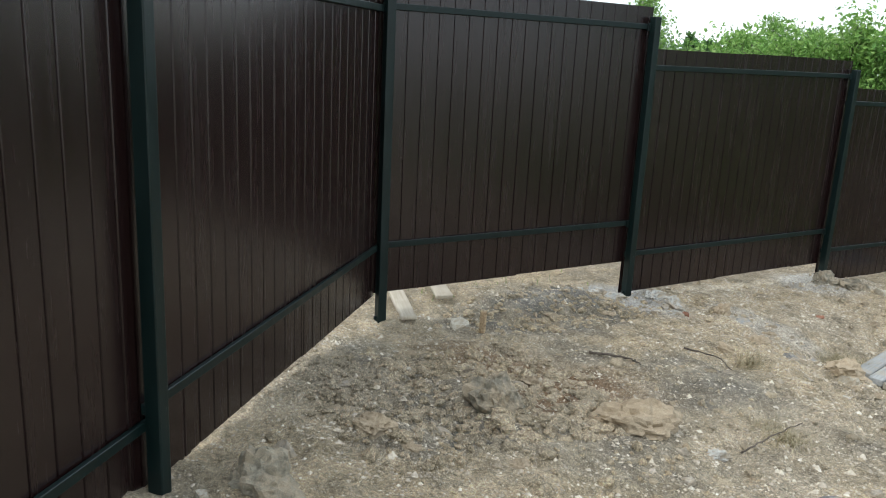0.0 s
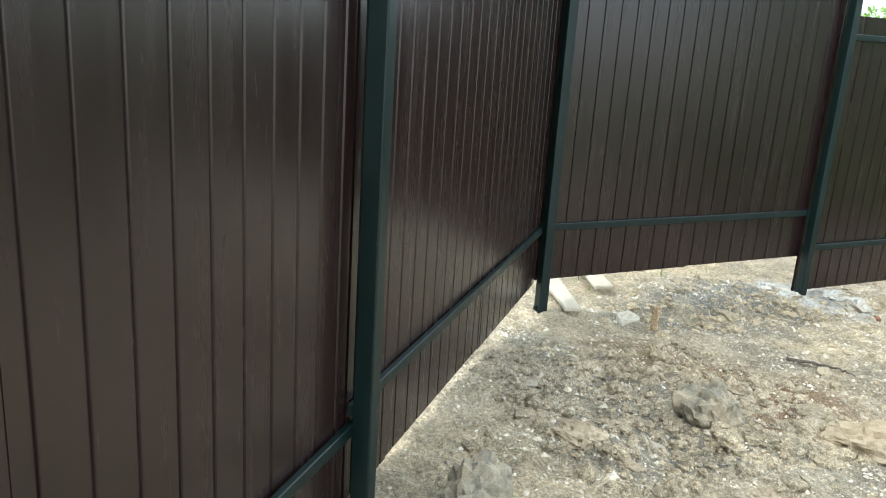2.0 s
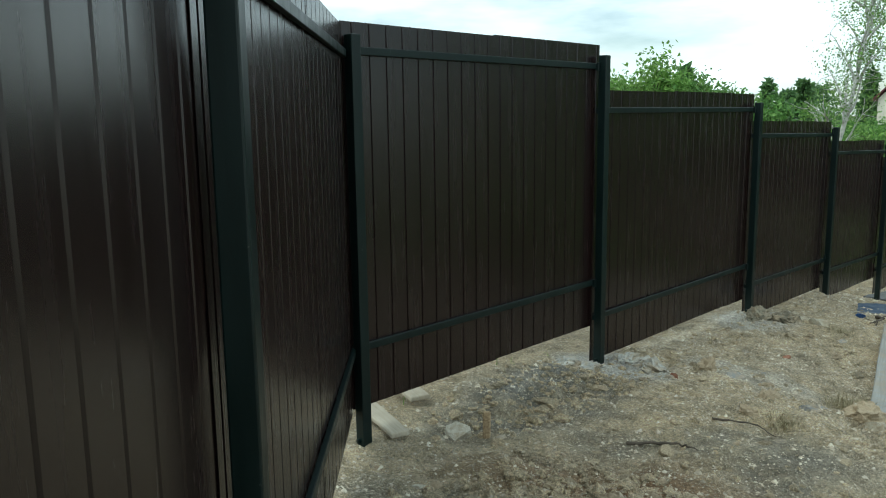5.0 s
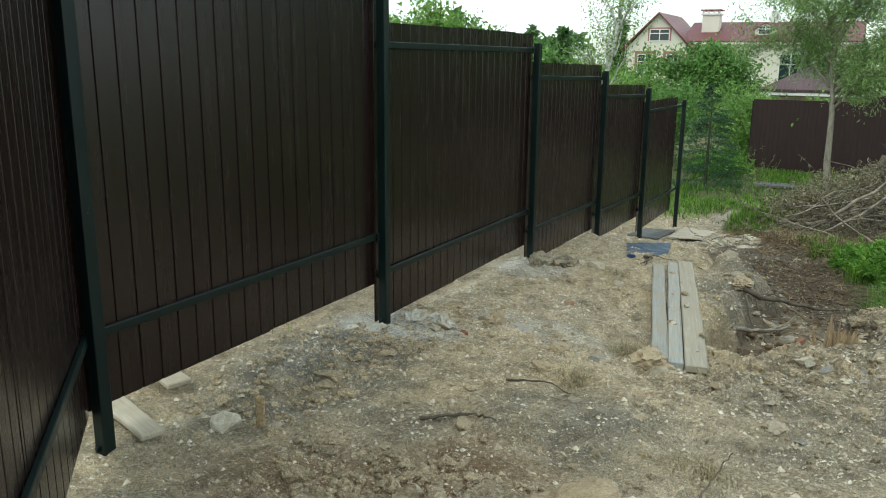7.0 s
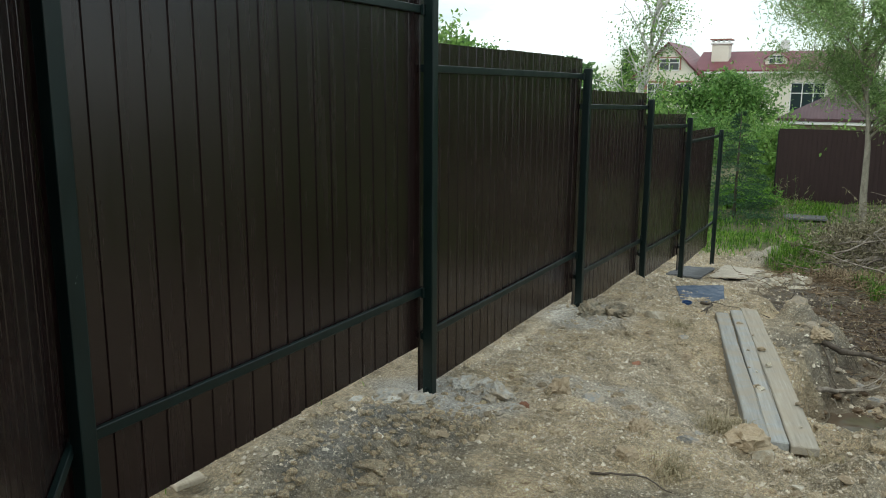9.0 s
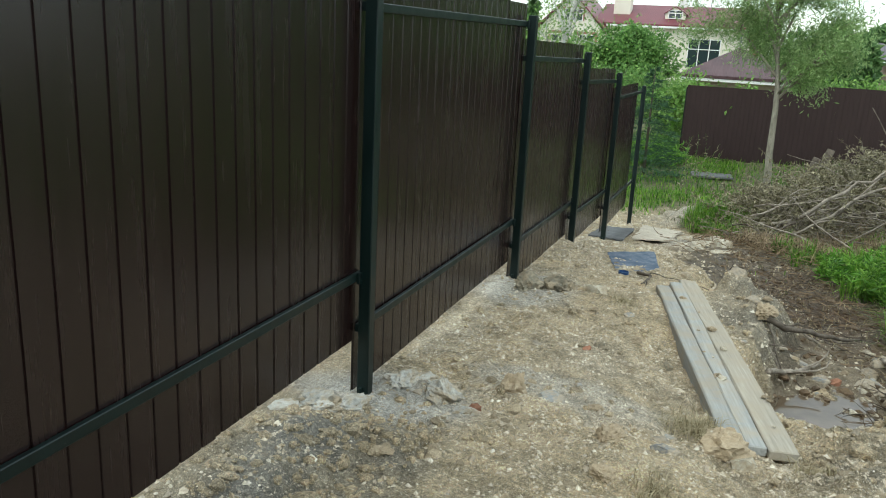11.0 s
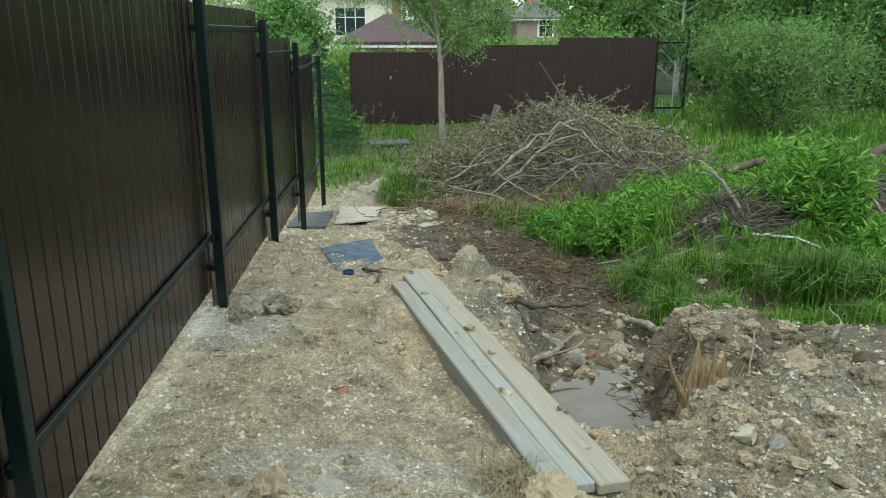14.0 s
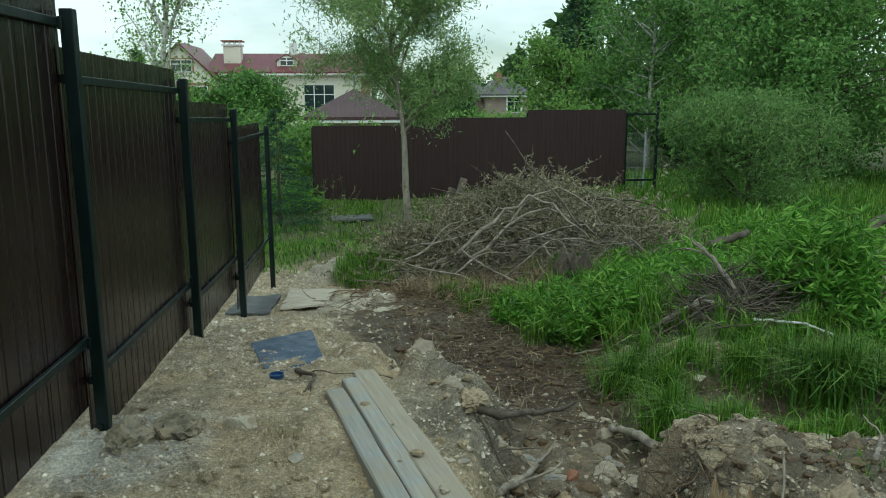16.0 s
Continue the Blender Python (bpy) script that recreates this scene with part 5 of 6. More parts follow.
far_pts = scatter(grng, 60000, -7.0, 14.0, 13.5, 30.0, lambda x, y: green_mask(x, y) * open_patch(x, y) * (0.3 + 0.7 * step(-3.0, 1.5, x + 0 * y)))
v, f = blades(far_pts, grng.uniform(0.10, 0.42, len(far_pts)) * (0.5 + 0.5 * step(-3, 2, far_pts[:, 0])), 0.022, grng, 0.6)
tagged(part("meadow_grass", make_mesh("meadow_grass", v, f, M["grass"]), None, "tall meadow grass in front of the trees", "stuff"), category="grass")
turf_pts = scatter(grng, 30000, -5.5, -1.6, 15.2, 23.8, lambda x, y: 0.05 + 0.55 * step(-0.1, 0.25, value_noise(x, y, 0.9, 24)))
v, f = blades(turf_pts, grng.uniform(0.04, 0.15, len(turf_pts)), grng.uniform(0.010, 0.022, len(turf_pts)), grng, 0.9)
tagged(part("short_turf", make_mesh("short_turf", v, f, M["grass"]), None, "short trodden turf in front of the far fence", "stuff"), category="grass")
out_pts = scatter(grng, 16000, 3.0, 12.0, 5.0, 14.0, lambda x, y: green_mask(x, y))
v, f = blades(out_pts, grng.uniform(0.15, 0.5, len(out_pts)), 0.018, grng, 0.6)
tagged(part("meadow_grass", make_mesh("meadow_grass", v, f, M["grass"]), None, "tall meadow grass beyond the weeds", "stuff"), category="grass")
sprig_pts = scatter(grng, 2600, -0.9, 1.6, 6.2, 7.3, lambda x, y: 0.5 * step(0.0, 0.3, value_noise(x, y, 2.2, 26)))
v, f = blades(sprig_pts, grng.uniform(0.03, 0.11, len(sprig_pts)), 0.007, grng, 0.9)
tagged(part("sparse_grass", make_mesh("sparse_grass", v, f, M["grass"]), None, "sparse young grass on the grey bank", "stuff"), category="grass")
straw_pts = scatter(grng, 2200, -3.2, -0.5, 7.5, 13.2, lambda x, y: mud_mask(x, y) * 0.8)
v, f = blades(straw_pts, grng.uniform(0.03, 0.12, len(straw_pts)), 0.006, grng, 1.6)
tagged(part("dead_grass", make_mesh("dead_grass", v, f, M["straw"]), None, "flattened dry grass on the mud", "stuff"), category="grass")
dry_pts = scatter(grng, 15000, -3.4, -0.2, 11.6, 13.8, lambda x, y: bowl(x, y, -1.6, 12.7, 1.25, 0.65))
v, f = blades(dry_pts, grng.uniform(0.06, 0.30, len(dry_pts)), grng.uniform(0.006, 0.014, len(dry_pts)), grng, 1.5)
tagged(part("dead_grass", make_mesh("dead_grass", v, f, M["brown_straw"]), None, "withered brown grass below the brush heap", "stuff"), category="grass")
thin_pts = scatter(grng, 2600, -5.6, -2.2, 2.6, 13.5, lambda x, y: 0.5 * bowl(x, y, -5.1, 3.6, 0.5, 1.0) + 0.35 * bowl(x, y, -2.0, 10.8, 0.6, 0.8))
v, f = blades(thin_pts, grng.uniform(0.04, 0.10, len(thin_pts)), 0.006, grng, 0.9)
tagged(part("sparse_grass", make_mesh("sparse_grass", v, f, M["grass"]), None, "sparse young grass on bare soil", "stuff"), category="grass")


def tuft(x, y, r, tall, n, mat, label, seed, lean=0.6, width=0.007, name="grass_tuft"):
    rng = np.random.RandomState(seed)
    a, d = rng.uniform(0, 6.283, n), r * np.abs(rng.normal(0, 0.62, n))
    px, py = x + d * np.cos(a), y + d * np.sin(a)
    p = np.stack([px, py, height(px, py) - 0.01], 1)
    c = np.array(on_ground(x, y))
    top = thing(name, label, "grass tuft", Matrix.Translation(Vector(c)))
    tall_of = rng.uniform(0.5, 1.0, n) * tall
    fans = 7 if n >= 600 else 4
    for k in range(fans):
        pick = (a * fans / 6.2832).astype(int) == k
        if pick.any():
            v, f = blades(p[pick], tall_of[pick], width, rng, lean)
            part("blade_fan", make_mesh("blade_fan", v - c, f, M[mat]), top, "", "stuff")
    return top


tuft(-1.22, 8.70, 0.22, 0.36, 900, "grass", "bright arching grass tuft at the edge of the mud", 1, 0.9)
tuft(-1.27, 7.85, 0.18, 0.30, 500, "grass", "loose green grass tuft beside the ditch", 2, 0.9)
tuft(-1.15, 7.55, 0.20, 0.24, 420, "grass", "loose green grass tuft beside the ditch", 3, 0.9)
tuft(-0.22, 7.90, 0.24, 0.44, 900, "reed", "dense clump of tall arching sedge", 4, 0.85, 0.011, "sedge_clump")
tuft(0.22, 7.72, 0.20, 0.34, 600, "reed", "dense clump of tall arching sedge", 5, 0.85, 0.011, "sedge_clump")
tuft(-1.12, 7.28, 0.17, 0.20, 360, "grass", "loose green grass tuft beside the ditch", 12, 0.9)
tuft(-0.86, 7.18, 0.15, 0.16, 300, "grass", "low grass tuft on the bank", 13, 0.9)
tuft(-1.18, 8.20, 0.15, 0.24, 360, "grass", "loose green grass tuft beside the ditch", 14, 0.9)
tuft(-0.15, 7.28, 0.22, 0.18, 420, "grass", "low grass tuft on the bank", 15, 0.9)
tuft(-0.62, 8.22, 0.22, 0.30, 520, "grass", "bright arching grass tuft behind the puddle", 16, 0.9)
tuft(-0.95, 8.45, 0.18, 0.30, 460, "grass", "bright arching grass tuft behind the puddle", 17, 0.9)
tuft(-0.45, 7.45, 0.22, 0.22, 400, "grass", "low grass tuft on the bank", 6, 0.9)
tuft(-2.84, 5.22, 0.15, 0.11, 520, "straw", "small tuft of dry straw by the planks", 7, 1.5, 0.005)
tuft(-2.30, 5.02, 0.09, 0.08, 160, "straw", "small tuft of dry straw by the planks", 8, 1.5, 0.005)
tuft(-2.10, 3.55, 0.16, 0.08, 240, "straw", "small tuft of dry straw on the sand", 9, 1.5, 0.005)
tuft(-2.95, 4.35, 0.14, 0.07, 220, "straw", "small tuft of dry straw on the sand", 10, 1.5, 0.005)
tuft(-3.50, 7.10, 0.12, 0.06, 160, "straw", "small tuft of dry straw on the sand", 11, 1.5, 0.005)


def shoots(name, label, cx, cy, r, tall, n, per, size, mat, seed, dome=True, category="weed"):
    """A clump of leafy stems."""
    rng = np.random.RandomState(seed)
    c = np.array(on_ground(cx, cy))
    top = thing(name, label, category, Matrix.Translation(Vector(c)))
    stems, pos, way = [], [], []
    for k in range(n):
        a, d = rng.uniform(0, 6.283), r * math.sqrt(rng.rand())
        x, y = d * math.cos(a), d * math.sin(a)
        H = tall * (1 - 0.55 * (d / r) ** 2 if dome else 1) * rng.uniform(0.45, 1.1)
        w = wander(rng, (x * 0.75, y * 0.75, float(height(cx + x * 0.75, cy + y * 0.75)) - c[2]), (x * 0.5 / r, y * 0.5 / r, 1.5), H, 5, 0.22)
        stems.append(tube(w, np.linspace(0.004, 0.0015, 6), 3))
        for q in range(per):
            t = rng.uniform(0.15, 1.0) * 5
            i = min(int(t), 4)
            p = w[i] + (w[i + 1] - w[i]) * (t - i)
            b = rng.uniform(0, 6.283)
            pos.append(p)
            way.append((math.cos(b), math.sin(b), rng.uniform(-0.7, 1.3)))
    part("stalk", joined("stalk", stems, M["leaf"]), top, "thin green stems")
    L = size * rng.uniform(0.6, 1.2, len(pos))
    v, f = leaves(np.array(pos), np.array(way), L, L * 0.23, rng)
    part("foliage", make_mesh("foliage", v, f, M[mat]), top)
    return top


shoots("weed_bush", "tall bushy weed with bright lance-shaped leaves", 0.55, 9.35, 0.47, 0.86, 150, 34, 0.118, "shoot", 61)
shoots("weed_clump", "low clump of bright lance-leaved weeds in grass", -1.00, 10.3, 0.62, 0.62, 150, 24, 0.112, "shoot", 62)
shoots("weed_clump", "low clump of bright lance-leaved weeds in grass", -0.40, 10.9, 0.60, 0.55, 120, 18, 0.112, "shoot", 63)
shoots("weed_clump", "low clump of bright lance-leaved weeds in grass", -1.55, 11.0, 0.40, 0.42, 64, 16, 0.108, "shoot", 64)
shoots("weed_clump", "low clump of bright lance-leaved weeds in grass", 0.75, 8.75, 0.50, 0.42, 90, 18, 0.108, "shoot", 65)
shoots("weed_clump", "low clump of bright lance-leaved weeds in grass", 1.30, 8.10, 0.50, 0.38, 80, 18, 0.108, "shoot", 66)
shoots("weed_clump", "green weeds standing in the meadow", 0.60, 12.0, 0.8, 0.55, 160, 16, 0.11, "shoot", 67)
shoots("weed_clump", "green weeds standing in the meadow", 2.2, 12.6, 0.9, 0.60, 160, 16, 0.12, "shoot", 68)
shoots("weed_clump", "green weeds standing in the meadow", 3.6, 11.6, 0.9, 0.60, 140, 16, 0.12, "leaf", 69)
shoots("weed_clump", "green weeds standing in the meadow", 3.4, 15.6, 1.2, 0.70, 170, 16, 0.14, "shoot", 70)
shoots("weed_clump", "green weeds standing in the meadow", 2.6, 10.0, 0.7, 0.50, 120, 16, 0.11, "shoot", 71)
shoots("weed_clump", "green weeds beside the far fence", -5.0, 22.2, 1.0, 0.8, 170, 18, 0.14, "shoot", 72)


# ---------------------------------------------------------------- brush heap
def heap_top(x, y):
    d = np.hypot((x + 0.82) / 2.35, (y - 15.0) / 2.2)
    ridge = 0.80 + 0.15 * np.exp(-((x + 0.75) / 0.8) ** 2)
    return height(x, y) + ridge * np.clip(1 - d ** 4, 0, 1) * 0.58


brng = np.random.RandomState(81)
heap = thing("brush_heap", "large heap of cut dry branches with withered leaves", "brush heap", Matrix.Identity(4))
for k in range(46):
    x, y = brng.uniform(-2.7, 1.0), brng.uniform(12.9, 15.6)
    front = brng.rand() < 0.6
    if front:
        y = brng.uniform(12.7, 13.9)
        x = brng.uniform(-2.8, -0.4)
    a = brng.uniform(0, 6.283)
    z = float(heap_top(x, y)) + brng.uniform(-0.12, 0.22)
    L = brng.uniform(0.7, 2.0)
    w = wander(brng, (x - 0.4 * L * math.cos(a), y - 0.3 * L * math.sin(a), z), (math.cos(a), 0.6 * math.sin(a), brng.uniform(-0.1, 0.45)), L, 9, 0.32, 0.05)
    w[:, 2] = np.maximum(w[:, 2], height(w[:, 0], w[:, 1]) + 0.02)
    r = brng.uniform(0.007, 0.020)
    v, f = tube(w, np.linspace(r, r * 0.35, 10), 6)
    part("branch", make_mesh("branch", v, f, M["dead_wood" if k % 3 else "bark"], True), heap)
# the tall bare arch of branches at the front
for k, (x0, y0, x1, hgt, r) in enumerate(((-1.95, 13.3, -0.2, 0.80, 0.026), (-1.8, 13.2, 0.0, 0.66, 0.022), (-2.3, 13.5, -0.6, 0.30, 0.028), (-1.5, 13.1, 0.1, 0.90, 0.017), (-2.6, 13.2, -0.2, 0.22, 0.022), (-1.7, 13.4, -0.9, 0.70, 0.018), (-2.0, 13.0, -0.4, 0.45, 0.015))):
    t = np.linspace(0, 1, 12)
    w = np.stack([x0 + (x1 - x0) * t, y0 + 0.3 * np.sin(t * 3) + 0.1 * k, height(x0 + (x1 - x0) * t, y0 + 0 * t) + 0.10 + hgt * np.sin(np.pi * (0.12 + 0.8 * t))], 1)
    w += brng.normal(0, 0.03, w.shape)
    v, f = tube(w, np.linspace(r, r * 0.5, 12), 7)
    part("branch", make_mesh("branch", v, f, M["dead_wood"], True), heap, "bare arched grey branch")
twigs, lp, lw = [], [], []
for k in range(3300):
    x, y = brng.uniform(-3.5, 1.9), brng.uniform(12.8, 17.0)
    if np.hypot((x + 0.82) / 2.45, (y - 15.0) / 2.3) > 1:
        continue
    a, L = brng.uniform(0, 6.283), brng.uniform(0.3, 0.95)
    z = float(heap_top(x, y)) + brng.uniform(-0.25, 0.10)
    w = wander(brng, (x, y, z), (math.cos(a), math.sin(a), brng.uniform(-0.3, 0.45)), L, 5, 0.4)
    twigs.append(tube(w, np.linspace(0.0055, 0.0015, 6), 3))
    if y > 13.4 + 0.6 * brng.rand():
        for q in range(26):
            t = brng.uniform(0, 4.99)
            i = int(t)
            lp.append(w[i] + (w[i + 1] - w[i]) * (t - i))
            lw.append(brng.normal(0, 1, 3) + np.array([0, 0, -0.4]))
part("twig_tangle", joined("twig_tangle", twigs, M["dead_wood"]), heap, "tangle of thin dry twigs", "stuff")
L = brng.uniform(0.045, 0.095, len(lp))
v, f = leaves(np.array(lp), np.array(lw), L, L * 0.34, brng)
part("withered_leaves", make_mesh("withered_leaves", v, f, M["dead_leaf"]), heap, "withered olive-brown leaves", "stuff")
litter, dark_litter = [], []
for k in range(900):
    x, y = brng.normal(-1.9, 0.7), brng.normal(12.4, 0.6)
    a, Ls = brng.uniform(0, 6.283), brng.uniform(0.12, 0.5)
    w = wander(brng, (x, y, float(height(x, y)) + brng.uniform(0.0, 0.10)), (math.cos(a), math.sin(a), brng.uniform(-0.1, 0.3)), Ls, 4, 0.4)
    w[:, 2] = np.maximum(w[:, 2], height(w[:, 0], w[:, 1]))
    litter.append(tube(w, np.linspace(0.006, 0.002, 5), 3))
for k in range(560):
    x, y = brng.normal(-0.20, 0.30), brng.normal(9.35, 0.32)
    if k % 3 == 0:
        x, y = brng.normal(1.7, 0.3), brng.normal(9.6, 0.5)
    a, Ls = brng.uniform(0, 6.283), brng.uniform(0.12, 0.5)
    w = wander(brng, (x, y, float(height(x, y)) + brng.uniform(0.0, 0.16)), (math.cos(a), math.sin(a), brng.uniform(-0.1, 0.6)), Ls, 4, 0.5)
    w[:, 2] = np.maximum(w[:, 2], height(w[:, 0], w[:, 1]))
    dark_litter.append(tube(w, np.linspace(0.007, 0.002, 5), 4))
for k in range(800):
    x, y = brng.normal(-1.85, 0.45), brng.normal(9.8, 1.1)
    if k % 5 == 0:
        x, y = brng.normal(-1.70, 0.10), brng.normal(6.62, 0.18)
    a, Ls = brng.uniform(0, 6.283), brng.uniform(0.06, 0.30)
    w = wander(brng, (x, y, float(height(x, y)) + brng.uniform(0.0, 0.05)), (math.cos(a), math.sin(a), brng.uniform(-0.1, 0.25)), Ls, 4, 0.4)
    w[:, 2] = np.maximum(w[:, 2], height(w[:, 0], w[:, 1]))
    (litter if k % 3 == 1 else dark_litter).append(tube(w, np.linspace(0.005, 0.0015, 5), 4 if k % 3 != 1 else 3))
tagged(part("root_litter", joined("root_litter", dark_litter, M["bark"]), None, "dark roots and wet twigs on the mud", "stuff"), category="twigs")
tagged(part("twig_litter", joined("twig_litter", litter, M["brown_twig"]), None, "dry twig litter strewn over the soil", "stuff"), category="twigs")
for k, (x, y, tall) in enumerate(((-1.55, 18.6, 0.75), (-1.75, 18.9, 0.55))):
    w = np.array([(x, y, float(height(x, y)) - 0.1), (x + 0.1, y, float(height(x, y)) + tall * 0.6), (x + 0.28, y, float(height(x, y)) + tall + 0.3)])
    v, f = tube(w, [0.09, 0.08, 0.075], 9)
    tagged(part("cut_trunk", make_mesh("cut_trunk", v, f, M["bark"], True), None, "sawn-off grey trunk standing by the willow"), category="stump")


def uprooted(x, y, seed):
    """A torn-up root plate: a dark core with many crooked roots."""
    rng = np.random.RandomState(seed)
    base = np.array(on_ground(x, y))
    top = thing("uprooted_stump", "dark uprooted stump with a tangle of bare roots", "stump", Matrix.Translation(Vector(base)))
    core = wander(rng, (0, 0, -0.1), (0.4, 0.6, 0.5), 1.1, 8, 0.3)
    v, f = tube(core, [0.17, 0.19, 0.17, 0.18, 0.15, 0.16, 0.13, 0.12, 0.08], 12)
    v = v * (1 + 0.10 * rng.normal(0, 1, (len(v), 1)) * (np.abs(v[:, :1]) < 9))
    part("stump_core", make_mesh("stump_core", v, f, M["mud_clod"]), top, "knotty dark bark")
    for k in range(80):
        i = rng.randint(1, 8)
        a = rng.uniform(0, 6.283)
        w = wander(rng, core[i], (math.cos(a), 0.7 * math.sin(a), rng.uniform(-0.3, 0.8)), rng.uniform(0.35, 1.0), 8, 0.5, 0.06)
        w[:, 2] = np.maximum(w[:, 2], height(base[0] + w[:, 0], base[1] + w[:, 1]) - base[2] + 0.01)
        r = rng.uniform(0.006, 0.026)
        v, f = tube(w, np.linspace(r, r * 0.3, 9), 6)
        part("root", make_mesh("root", v, f, M["bark" if k % 6 else "dead_wood"], True), top)


uprooted(1.36, 9.75, 7)


# ---------------------------------------------------------------- trees
def tree(name, label, x, y, tall, crown_r, crown_low, n_leaf, leaf, bark="bark", mat="leaf", seed=0, trunk_r=0.09, limbs=12, spread_up=0.9, lw=0.45, clump=0.30, open_crown=0.0, lean=(0, 0), gz_lift=0.0):
    """A tapered trunk with limbs and side twigs, and leaves gathered on the twigs."""
    rng = np.random.RandomState(1000 + seed)
    base = on_ground(x, y, gz_lift)
    top = thing(name, label, "tree" if tall > 3.2 else "bush", Matrix.Translation(base))
    trunk = wander(rng, (0, 0, -0.15), (lean[0], lean[1], 3), tall * 0.9, 10, 0.10)
    woods = [tube(trunk, np.linspace(trunk_r, trunk_r * 0.15, 11), 8)]
    ends = []
    for k in range(limbs):
        t = crown_low + (0.97 - crown_low) * (k + rng.rand()) / limbs
        i = min(int(t * 10), 9)
        p = trunk[i] + (trunk[i + 1] - trunk[i]) * (t * 10 - i)
        a = rng.uniform(0, 6.283)
        prof = math.sin(math.pi * min(1, 0.22 + 0.80 * (t - crown_low) / (1 - crown_low)))
        L = crown_r * (0.45 + 0.65 * prof) * rng.uniform(0.75, 1.15)
        w = wander(rng, p, (math.cos(a), math.sin(a), spread_up * rng.uniform(0.5, 1.3)), L, 6, 0.22)
        woods.append(tube(w, np.linspace(trunk_r * 0.42, trunk_r * 0.08, 7), 5))
        for q in range(9):
            i = rng.randint(2, 7)
            b = wander(rng, w[i], rng.normal(0, 1, 3) + np.array([math.cos(a), math.sin(a), 0.4]), L * rng.uniform(0.25, 0.5), 4, 0.3)
            woods.append(tube(b, np.linspace(trunk_r * 0.12, trunk_r * 0.04, 5), 3))
            ends += [b[j] for j in range(1, 5)]
        ends += [w[j] for j in range(3, 7)]
    ends = np.array(ends)
    part("trunk", joined("trunk", woods, M[bark], True), top, "trunk with limbs")
    pick = ends[rng.randint(0, len(ends), n_leaf)]
    pos = pick + rng.normal(0, clump * crown_r * 0.30, (n_leaf, 3)) * np.array([1, 1, 0.8])
    pos[:, 2] = np.maximum(pos[:, 2], 0.05)
    if open_crown:
        keep = np.array([noise.noise(Vector(p) * 1.6 + Vector((seed, 0, 0))) for p in pos]) > -0.35 + open_crown
        pos = pos[keep]
    way = rng.normal(0, 1, pos.shape) + np.array([0, 0, -0.35])
    L = leaf * rng.uniform(0.6, 1.25, len(pos))
    v, f = leaves(pos, way, L, L * lw, rng)
    part("crown", make_mesh("crown", v, f, M[mat]), top, "leafy crown")
    return top


def spruce(name, label, x, y, tall, r, seed, n=60, mat="needle"):
    rng = np.random.RandomState(2000 + seed)
    base = on_ground(x, y)
    top = thing(name, label, "tree", Matrix.Translation(base))
    part("trunk", joined("trunk", [tube([(0, 0, -0.1), (0, 0, tall * 0.6), (0, 0, tall)], [0.035 * tall / 2, 0.02 * tall / 2, 0.004], 7)], M["bark"], True), top, "straight trunk")
    pos, way = [], []
    rows = int(9 + tall * 2.2)
    for i in range(rows * 3):
        t = min(0.985, max(0.01, (i + rng.uniform(-0.5, 0.9)) / (rows * 3)))
        R = r * (1 - t) ** 0.85 + 0.05
        m = int(2 + 4 * (1 - t))
        for k in range(m):
            a = rng.uniform(0, 6.283)
            RR = R * rng.uniform(0.7, 1.12)
            q = n
            s = np.sqrt(rng.rand(q))
            droop = -0.22 * RR * s ** 1.5 + 0.12 * RR * s ** 4
            side = rng.normal(0, 0.10, q) * RR * (0.4 + s)
            px = s * RR * math.cos(a) - side * math.sin(a)
            py = s * RR * math.sin(a) + side * math.cos(a)
            pz = tall * t + droop + rng.normal(0, 0.02 * tall / 3, q)
            pos.append(np.stack([px, py, np.maximum(pz, 0.02)], 1))
            d = np.stack([np.cos(a + rng.normal(0, 0.9, q)), np.sin(a + rng.normal(0, 0.9, q)), rng.normal(0.05, 0.3, q)], 1)
            way.append(d)
    pos, way = np.concatenate(pos), np.concatenate(way)
    L = 0.036 * tall * rng.uniform(0.5, 1.1, len(pos)) ** 1.0
    v, f = leaves(pos, way, L, L * 0.20, rng)
    part("crown", make_mesh("crown", v, f, M[mat]), top, "needle branches in tiers")
    return top


# in front of and beside the far fence
tree("willow_tree", "slender young willow with light airy crown by the far fence", -2.31, 19.6, 5.3, 1.85, 0.42, 56000, 0.10, bark="pale_bark", mat="willow", seed=1, trunk_r=0.085, limbs=17, spread_up=1.5, lw=0.24, clump=0.36, open_crown=0.10, lean=(0.12, 0))
tree("willow_bush", "large rounded grey-green willow bush", 5.2, 20.2, 2.35, 1.75, 0.05, 26000, 0.13, mat="bush_leaf", seed=2, trunk_r=0.06, limbs=34, spread_up=0.8, lw=0.20, clump=0.36)
spruce("young_spruce", "young dark green spruce behind the fence end", -4.95, 20.0, 2.45, 1.05, 1, 70)
shoots("sapling", "half-dry leafy sapling in front of the far fence", -3.75, 19.2, 0.35, 1.15, 16, 14, 0.09, "dead_leaf", 91, False, "bush")
tree("leafy_bush", "dense green bush beside the far fence", -6.6, 23.5, 1.9, 1.5, 0.05, 8000, 0.12, mat="leaf", seed=3, trunk_r=0.05, limbs=22, lw=0.45, clump=0.4)
tree("leafy_bush", "dense green bush beside the far fence", -5.3, 26.5, 1.8, 1.4, 0.05, 7000, 0.12, mat="light_leaf", seed=4, trunk_r=0.05, limbs=22, lw=0.45, clump=0.4)
tree("lilac_tree", "broad dark green tree in front of the house", -8.4, 40.0, 3.4, 2.5, 0.05, 19000, 0.20, mat="leaf", seed=5, trunk_r=0.12, limbs=30, lw=0.5, clump=0.34)
